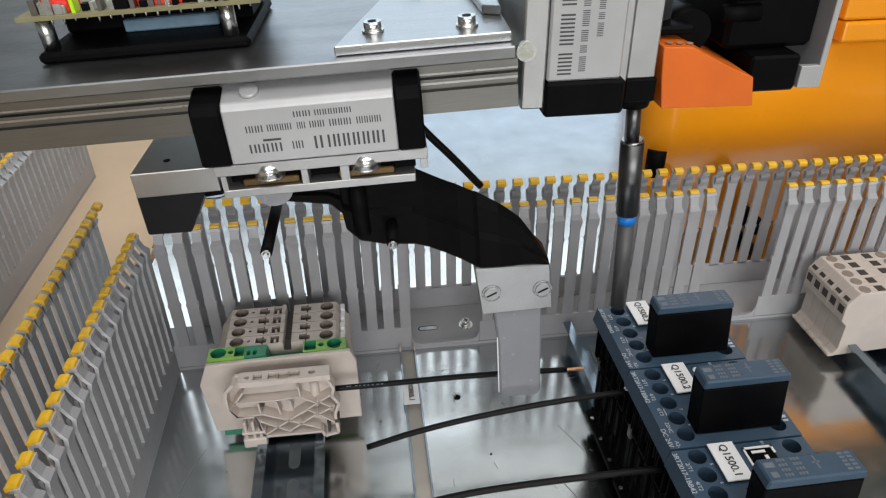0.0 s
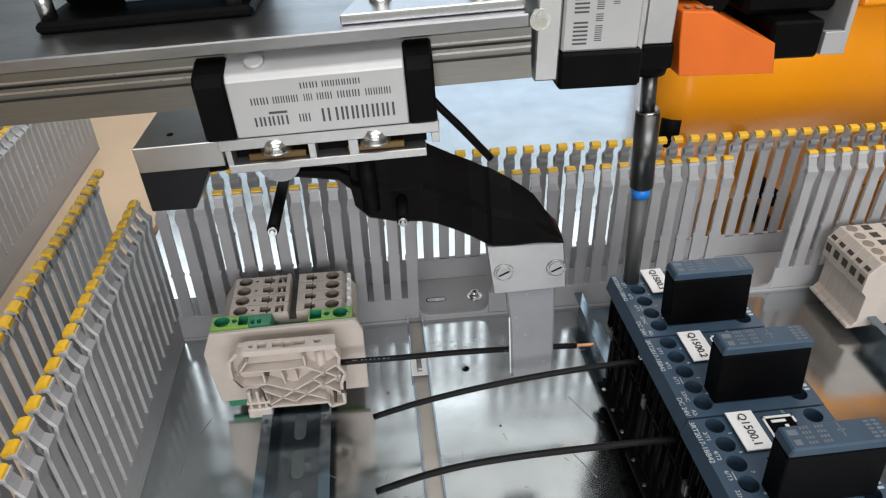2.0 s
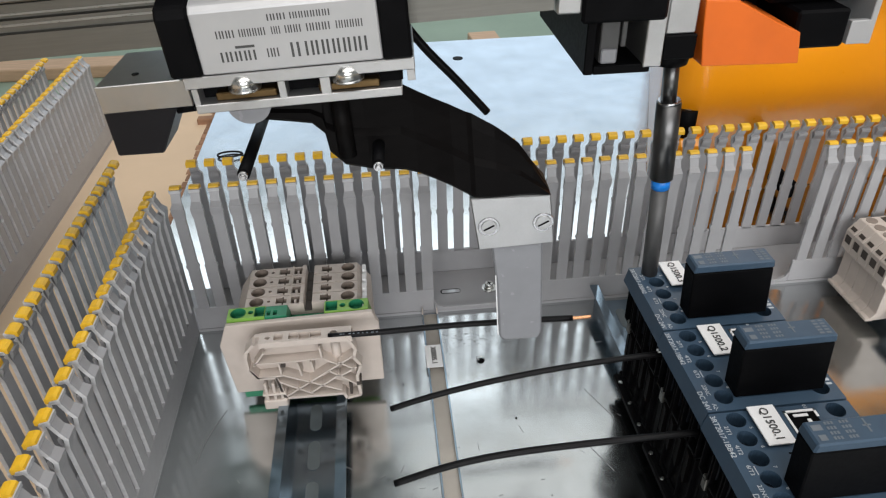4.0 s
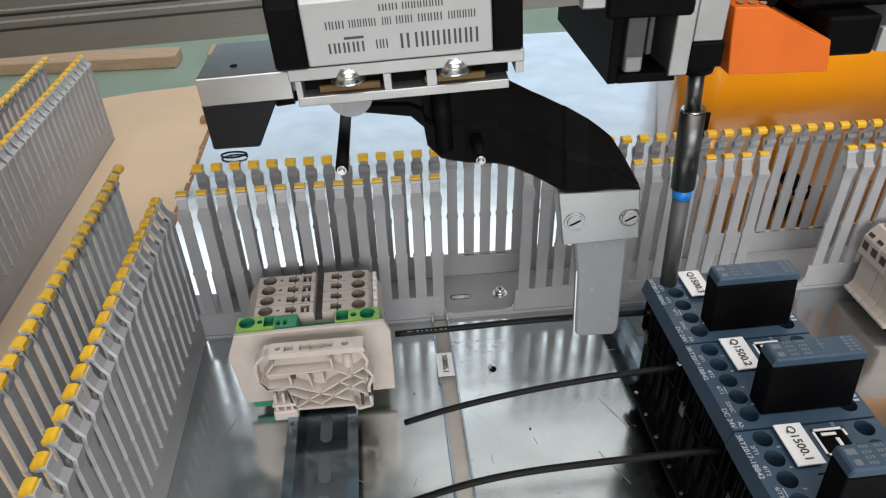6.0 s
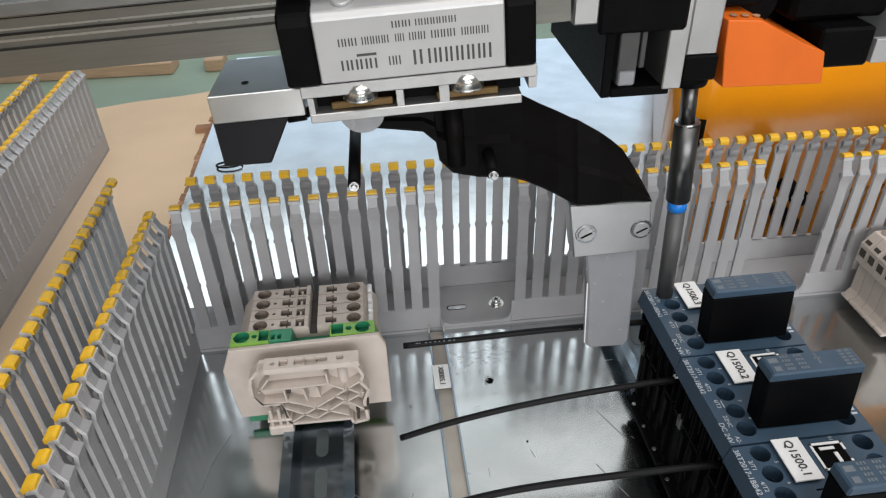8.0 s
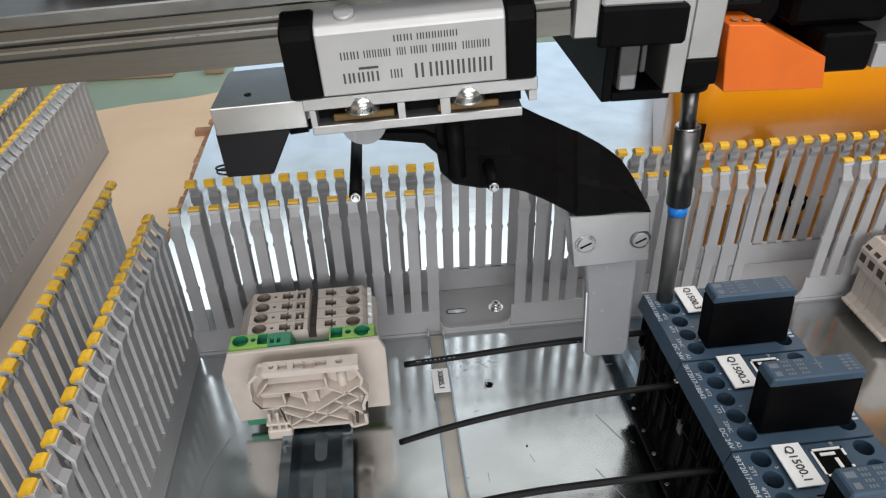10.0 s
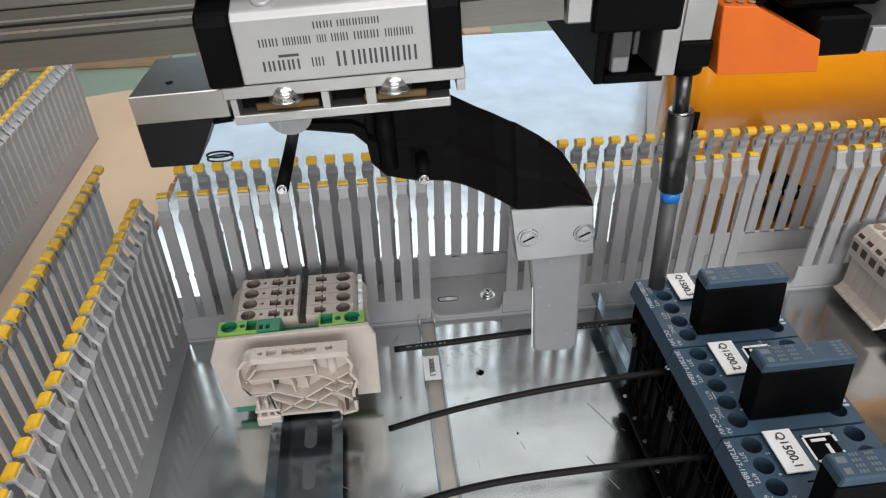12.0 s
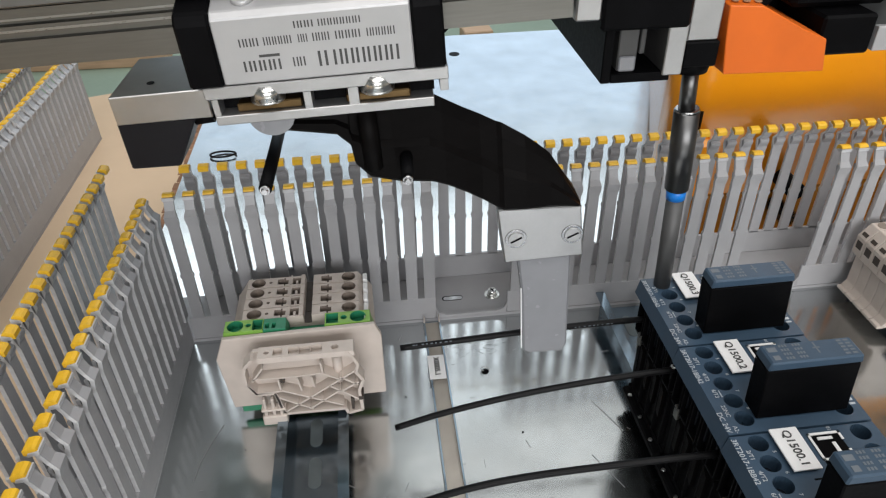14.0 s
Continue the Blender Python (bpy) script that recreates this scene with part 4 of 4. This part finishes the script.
for a, b in zip(loops, loops[1:]):
    for k in range(len(a)):
        bm.faces.new((a[k], a[(k + 1) % len(a)], b[(k + 1) % len(b)], b[k]))
bm.faces.new(loops[0])
bm.faces.new(list(reversed(loops[-1])))
bmesh.ops.recalc_face_normals(bm, faces=bm.faces[:])
part("arm", bm, MATT_BLACK, gripper, "curved black printed arm")
for x, z0, z1 in ((40.5, -36, -14),):
    bm = B()
    mcyl(bm, (x, 8.5, z0), (x, 8.5, z1), 3.2)
    part("arm_boss", bm, MATT_BLACK, gripper)
# clamp with two socket screws and the clear finger
bm = B()
mprism(bm, [(83.6, -66.8), (116.0, -68.4), (117.6, -91.8), (86.0, -92.0)], "y", 22, 34, bevel=0.5)
clamp = part("clamp_block", bm, ALU_MATT, gripper, "milled aluminium clamp block")
for x, z in ((90.6, -80.7), (112.9, -81.0)):
    bm = B()
    mcyl(bm, (x, 21.95, z), (x, 21.6, z), 4.4, 4.2, 28)
    part("socket_screw", bm, CHROME, clamp, "bright socket screw")
    bm = B()
    mcyl(bm, (x, 21.6, z), (x, 21.1, z), 3.3, 3.1, 24)
    part("screw_head", bm, ALU_MATT, clamp)
    bm = B()
    mprism(bm, [(x - 2.4, z - 0.9), (x - 2.0, z - 1.5), (x + 2.4, z + 0.6), (x + 2.0, z + 1.2)], "y", 20.9, 21.2)
    part("screw_socket", bm, BLACK, clamp)
bm = B()
mprism(bm, [(91.5, -92.0), (113.2, -92.0), (112.9, -143), (111.0, -146.3), (96, -145.5), (93.5, -143.6), (93.2, -112)], "y", 24, 31, bevel=0.8)
part("finger", bm, CLEARGREY, gripper, "milky plastic finger")
bm = B()
mm(bm, 92.6, 93.1, 24.2, 24.8, -142, -108, 0.1)
part("finger_edge", bm, WHITE, gripper, "bright thin edge strip")

# rail unit: guide rail, deck plate, bracket, board and upright carriage; moves up and down
unit = thing("slide_unit", pose(0, 0, 0), "aluminium slide rail under a deck plate with an electronics board", "linear slide")
RAILM = pose(-0.0215, 0, 0) @ GRIP
BOLTS = ((51.6, 24.5), (84.1, 21.4))
TRAY = (-66, 8, 30)


def upart(name, bm, mat, label=""):
    ob = part(name, bm, mat, unit, label)
    ob.matrix_basis = RAILM
    return ob


bm = B()
mprism(bm, [(11, 8.2), (11, 16.2), (12.6, 16.6), (12.6, 18.6), (11, 19.0), (11, 20.6), (12.6, 21.0), (12.6, 22.2), (11, 22.6), (11, 25.5), (26, 25.5), (26, 8.2)], "x", -190, 100)
upart("guide_rail", bm, ALU_GREY, "grooved grey guide rail")
bm = B()
mm(bm, -190, 100, 10.8, 11.4, 18.8, 19.5)
mm(bm, -190, 100, 10.8, 11.4, 22.2, 22.8)
upart("rail_edge", bm, ALU, "bright rail edges")
bm = B()
mm(bm, -210, 98.5, 5, 150, 27.2, 31.5, 0.5)
upart("deck_plate", bm, DECK_ALU, "polished aluminium deck plate")
bm = B()
mprism(bm, [(38.5, 10), (98, 10), (98, 95), (60, 95)], "z", 31.6, 35, bevel=0.4)
upart("mount_bracket", bm, ALU, "silver angle bracket")
bm = B()
mprism(bm, [(97.5, 30), (97.5, 95), (62, 95), (70, 80), (88, 78), (91, 34)], "z", 35.1, 38.5, bevel=0.5)
upart("bracket_rib", bm, ALU)
for x, y in BOLTS:
    bm = B()
    mcyl(bm, (x, y, 35.0), (x, y, 38.6), 3.1, n=24)
    mcyl(bm, (x, y, 35.0), (x, y, 35.8), 3.9, n=24)
    b = upart("bracket_bolt", bm, SCREW, "bright cap bolt")
    bm = B()
    mcyl(bm, (x, y, 38.5), (x, y, 38.75), 1.7, n=6)
    upart("bolt_socket", bm, BLACK)
# electronics board on a black tray
bm = B()
mm(bm, TRAY[0], TRAY[1], TRAY[2], TRAY[2] + 60, 31.6, 35.5, 1.2)
upart("tray", bm, BLACK, "black plastic tray")
bm = B()
mm(bm, TRAY[0] + 2, TRAY[1] - 2, TRAY[2] + 25, TRAY[2] + 55, 35.6, 44, 1)
upart("module", bm, BLACK)
bm = B()
mm(bm, TRAY[0] + 25, TRAY[1] - 14, TRAY[2] + 20, TRAY[2] + 24, 35.6, 40, 0.5)
upart("grey_module", bm, BLUEGREY, "blue-grey module")
for x in (TRAY[0] + 4, TRAY[1] - 7):
    bm = B()
    mcyl(bm, (x, TRAY[2] + 5, 35.5), (x, TRAY[2] + 5, 46.5), 2.8, n=6)
    upart("spacer", bm, SCREW, "hexagonal metal spacer")
bm = B()
mm(bm, TRAY[0] - 3, TRAY[1] + 6, TRAY[2], TRAY[2] + 55, 46.5, 48, 0.1)
upart("circuit_board", bm, PCB, "circuit board edge")
rnd = random.Random(5)
for k in range(26):
    x = TRAY[0] + 2 + k * (TRAY[1] - TRAY[0]) / 26
    bm = B()
    w, h = rnd.uniform(1.0, 3.2), rnd.uniform(2, 6)
    mm(bm, x, x + w, TRAY[2] + rnd.uniform(0.6, 3), TRAY[2] + 6, 48, 48 + h, 0.1)
    upart("component", bm, rnd.choice((BLACK, SCREW, BLACK, SCREW, LED, ALU_GREY)))
for x, w in ((TRAY[1] - 36, 16), (TRAY[0] + 6, 9), (TRAY[1] - 4, 8)):
    bm = B()
    mm(bm, x, x + w, TRAY[2] + 3, TRAY[2] + 14, 48, 56, 0.4)
    upart("connector", bm, RED, "red connector")
for k in range(18):
    x = TRAY[0] + 8 + k * 4.0
    bm = B()
    mcyl(bm, (x, TRAY[2] + 3, 46.5), (x, TRAY[2] + 3, 45.2 - rnd.uniform(0, 1)), 0.5, 0.25, 6)
    upart("solder_pin", bm, SCREW)
# upright carriage
bm = B()
box(bm, 0.1835, 0.1918, -0.107, -0.060, 0.2170, 0.34, 0.0006)
part("upright_bracket", bm, ALU_MATT, unit, "matt aluminium bracket")
bm = B()
box(bm, 0.1925, 0.2195, -0.1065, -0.080, 0.2265, 0.34, 0.0008)
up = part("upright_carriage", bm, SILVER_PLASTIC, unit, "silver upright carriage with printed label")
bm = B()
box(bm, 0.1920, 0.2215, -0.1075, -0.080, 0.2135, 0.2264, 0.001)
part("end_cap", bm, BLACK, unit, "black end cap")
bm = B()
rnd = random.Random(9)
for x0, x1, zz in ((0.1960, 0.2010, 0.2290), (0.2035, 0.2060, 0.2300), (0.2090, 0.2112, 0.2420)):
    z = zz
    step = 0.28 * (x1 - x0)
    while z < 0.335:
        for k in range(2 * rnd.choice((2, 3, 4))):
            box(bm, x0, x1, -0.10656, -0.1065, z, z + 0.45 * step)
            z += step
        z += 1.5 * step
tagged(part("print_bar", bm, PRINT, up), kind="stuff")
bm = B()
cyl(bm, (0.1842, -0.1085, 0.2385), (0.1842, -0.1065, 0.2385), 0.0035, n=24)
part("bracket_screw", bm, SCREW, unit)

BOXL = 0.0755
HOSE = ((0.1310, -0.070, 0.2050), (0.1416, -0.070, 0.1915), (0.1524, -0.070, 0.1770), (0.1649, -0.070, 0.1630), (0.1777, -0.070, 0.1480))
# screwdriver unit: stays on the contactor's screw
tool = thing("screwdriver_unit", pose(0, 0, 0), "robot screwdriver spindle with aluminium column and black channel", "screwdriver")
bm = B()
box(bm, 0.2288, 0.2402, -0.0955, -0.066, 0.2030, 0.34, 0.0006)
part("column", bm, ALU_MATT, tool, "matt aluminium column")
bm = B()
box(bm, 0.2215, 0.2285, -0.0965, -0.060, 0.1915, 0.34, 0.0004)
part("side_plate", bm, ALU_MATT, tool, "bright side plate")
bm = B()
box(bm, 0.2287, 0.2412, -0.0958, -0.064, 0.1935, 0.2028, 0.0006)
cyl(bm, (0.2365, -0.0835, 0.1885), (0.2365, -0.0835, 0.1936), 0.0075, 0.0085, 28)
part("nose", bm, BLACK, tool, "black spindle nose")
bm = B()
cyl(bm, (0.2393, -0.0840, 0.1716), (0.2384, -0.0835, 0.1885), 0.0031, n=6)
part("hex_shank", bm, SHAFT, tool)
bm = B()
cyl(bm, (0.2425, -0.0826, 0.1362), (0.2398, -0.0838, 0.1716), 0.0050, n=32)
part("bit_holder", bm, SHAFT, tool, "dark steel bit holder")
bm = B()
cyl(bm, (0.2398, -0.0838, 0.1716), (0.2397, -0.0838, 0.1726), 0.0050, 0.0044, n=32)
part("holder_ring", bm, CHROME, tool)
bm = B()
cyl(bm, (0.2429, -0.0825, 0.1312), (0.2425, -0.0826, 0.1361), 0.0040, n=28)
part("blue_band", bm, BLUE, tool, "bright blue band")
bm = B()
cyl(bm, (0.2454, -0.0814, 0.0830), (0.2429, -0.0825, 0.1311), 0.0037, n=28)
part("blade_sleeve", bm, SLEEVE, tool, "dull steel sleeve")
bm = B()
cyl(bm, (0.2402, -0.0900, 0.2110), (0.2409, -0.0900, 0.2110), 0.0026, n=20)
part("side_screw", bm, SCREW, tool)
# open black channel with the vertical rails
bm = B()
box(bm, 0.1995, 0.2030, -0.0960, -0.0960 + BOXL, 0.1895, 0.34, 0.0004)
box(bm, 0.2030, 0.2245, -0.0960, -0.0960 + BOXL, 0.1895, 0.1928, 0.0003)
box(bm, 0.2030, 0.2245, -0.0700, -0.0660, 0.1928, 0.34)
part("channel", bm, BLACK, tool, "black channel housing")
bm = B()
box(bm, 0.2055, 0.2125, -0.0935, -0.082, 0.1930, 0.34, 0.0004)
part("vertical_rail", bm, SLEEVE, tool)
bm = B()
box(bm, 0.2145, 0.2165, -0.0900, -0.082, 0.1975, 0.34, 0.0003)
part("rail_strip", bm, SLEEVE, tool)
bm = B()
box(bm, 0.2060, 0.2120, -0.0942, -0.0935, 0.1930, 0.1985, 0.0005)
part("end_stop", bm, CLEARGREY, tool)
# orange printed holder
bm = B()
mprism(bm, [(241.8, 214.8), (254.0, 214.0), (271.0, 205.2), (280.4, 201.2), (282.6, 189.4), (244.6, 190.4), (242.8, 203)], "y", -96, -56, bevel=0.3)
part("orange_holder", bm, ORANGE_PRINT, tool, "bright orange printed holder")
for k in range(3):
    bm = B()
    mcyl(bm, (245.5 + 4.2 * k, -91.5, 215.0 - 0.35 * k), (245.5 + 4.2 * k, -91.5, 215.45 - 0.37 * k), 1.3, n=14)
    part("holder_hole", bm, CARD_EDGE, tool)
bm = B()
box(bm, 0.2420, 0.2580, -0.086, -0.060, 0.2160, 0.2195, 0.001)
part("motor_foot", bm, BLACK, tool)
bm = B()
cyl(bm, (0.2470, -0.070, 0.2195), (0.2470, -0.070, 0.34), 0.0068, n=32)
part("motor", bm, ALU_MATT, tool, "round aluminium motor")
bm = B()
box(bm, 0.2832, 0.3040, -0.088, -0.030, 0.1918, 0.2065, 0.001)
box(bm, 0.2620, 0.3040, -0.055, -0.030, 0.1925, 0.2140, 0.002)
part("camera_housing", bm, BLACK, tool)
bm = B()
box(bm, 0.2740, 0.3120, -0.080, -0.030, 0.2072, 0.34, 0.002)
for k in range(6):
    cyl(bm, (0.2700, -0.080, 0.222 + 0.008 * k), (0.2860, -0.080, 0.222 + 0.008 * k), 0.0035, n=10)
part("cable_housing", bm, BLACK, tool, "ribbed black cable housing")
bm = B()
cyl(bm, (0.2600, -0.078, 0.2150), (0.2600, -0.060, 0.2150), 0.0085, n=28)
part("drive_wheel", bm, BLACK, tool)
bm = B()
box(bm, 0.3125, 0.3150, -0.088, -0.020, 0.1925, 0.34, 0.0003)
box(bm, 0.3045, 0.3124, -0.0888, -0.0860, 0.1930, 0.2020, 0.0002)
part("cover_plate", bm, SILVER_PLASTIC, tool, "pale cover plate")
hose = part("air_hose", tube(B(), HOSE, 0.0017, 10), RUBBER, tool, "thin black air hose")

# ---- the wire that is being plugged in ----
moving = thing("wire", pose(0.2338, -0.078, 0.0442, 0, 1.6, 0), "black insulated wire with a stripped copper end, held by the gripper", "wire", "black wires")
part("sheath", tube(B(), [(-0.1312, 0, -0.0012), (-0.10, 0, -0.0004), (-0.07, 0, 0.0006), (-0.035, 0, 0.0006), (-0.0095, 0, 0.0001)], 0.00155, 12), RUBBER, moving)
part("copper_end", tube(B(), [(-0.0097, 0, 0.0001), (-0.004, 0, 0.0001), (0, 0, 0.0003)], 0.0009, 8), COPPER, moving, "bare copper strands")
rnd = random.Random(2)
for a in (-0.126, -0.048):
    for k in range(9):
        x = a + 0.0022 * k + rnd.uniform(0, 0.0006)
        part("print_bar", box(B(), x, x + rnd.uniform(0.0006, 0.0014), -0.00158, -0.00125, 0.0008, 0.0012), PRINT_DIM, moving)


# ---- what moves ----
def motions():
    # carriage offsets from its reference place: seconds, x, y, z in millimetres
    shift = [(0, -22.5, -8.4, -12.1), (0.5, -22.9, -8.4, -12.4), (1, -22.5, -8.1, -13.1), (1.5, -21.3, -9.0, -19.6), (2, -21.8, -9.8, -18.4), (2.5, -21.9, -10.1, -18.0), (3, -24.5, -9.1, -16.1),
             (3.2, -28.7, -8.8, -13.2), (4.2, -35.8, -6.1, 1.6), (5.3, -21.7, -4.6, 3.6), (5.5, -16.9, -4.5, 3.8), (6, -7.7, -3.3, 3.1), (6.4, -1.4, -2.8, 2.6), (6.6, -0.5, -2.8, 2.6),
             (7, -0.4, -2.7, 2.8), (7.5, -0.3, -2.8, 2.8), (8, -1.0, -3.1, 2.9), (10.3, -0.8, -2.5, -0.6), (10.6, -1.1, -2.5, -0.7), (11, -3.6, -4.0, -1.4), (11.5, -11.7, -4.2, -1.4),
             (12, -21.0, -4.4, -1.4), (12.4, -27.8, -5.1, -1.0), (12.6, -28.5, -5.3, -0.9), (13, -28.6, -5.7, -0.8), (13.5, -28.8, -5.9, -0.4), (14, -28.9, -6.1, -0.3)]
    walk(gripper, [(t, pose(x / 1000, y / 1000, z / 1000) @ GRIP) for t, x, y, z in shift])
    walk(unit, [(t, pose(0, y / 1000, z / 1000)) for t, x, y, z in shift])
    walk(tool, [(t, pose(-0.0005, -0.0025, z)) for t, z in ((0, 0.0050), (0.9, 0.0048), (1.2, 0.0025), (1.5, 0), (3.2, 0), (8.0, 0), (14.0, 0))])
    # the hose is drawn up behind the carriage once the wire is carried over
    walk(hose, [(0, pose(0, 0, 0)), (3.2, pose(0, 0, 0)), (5.3, pose(-0.030, 0, 0.055)), (14.0, pose(-0.030, 0, 0.055))])
    # the wire: its copper end and its tilt
    end = [(0, 233.7, -78.0, 42.6, 1.6), (1, 233.7, -78.0, 41.8, 1.6), (1.5, 233.5, -78.0, 38.8, 2.0), (2.5, 232.9, -78.0, 38.6, 2.1), (3, 231.9, -78.0, 38.8, 2.2), (3.2, 227.9, -79.0, 42.9, 2.0),
           (4.2, 220.4, -79.5, 55.9, 1.2), (5.3, 234.2, -80.5, 59.9, 0.8), (5.5, 238.9, -81.0, 61.4, 0.7), (6, 247.4, -82.0, 64.4, 0.5), (6.4, 253.1, -82.5, 65.9, 0.4), (6.6, 253.5, -82.5, 65.9, 0.4),
           (8, 253.5, -82.5, 65.9, 0.3), (10.3, 253.5, -82.0, 61.9, -2.6), (11, 253.5, -82.0, 61.7, -2.4), (12.5, 253.7, -82.0, 61.4, -1.5), (14, 253.7, -82.0, 61.4, -1.5)]
    walk(moving, [(t, pose(x / 1000, y / 1000, z / 1000, 0, a, 0)) for t, x, y, z, a in end])


motions()
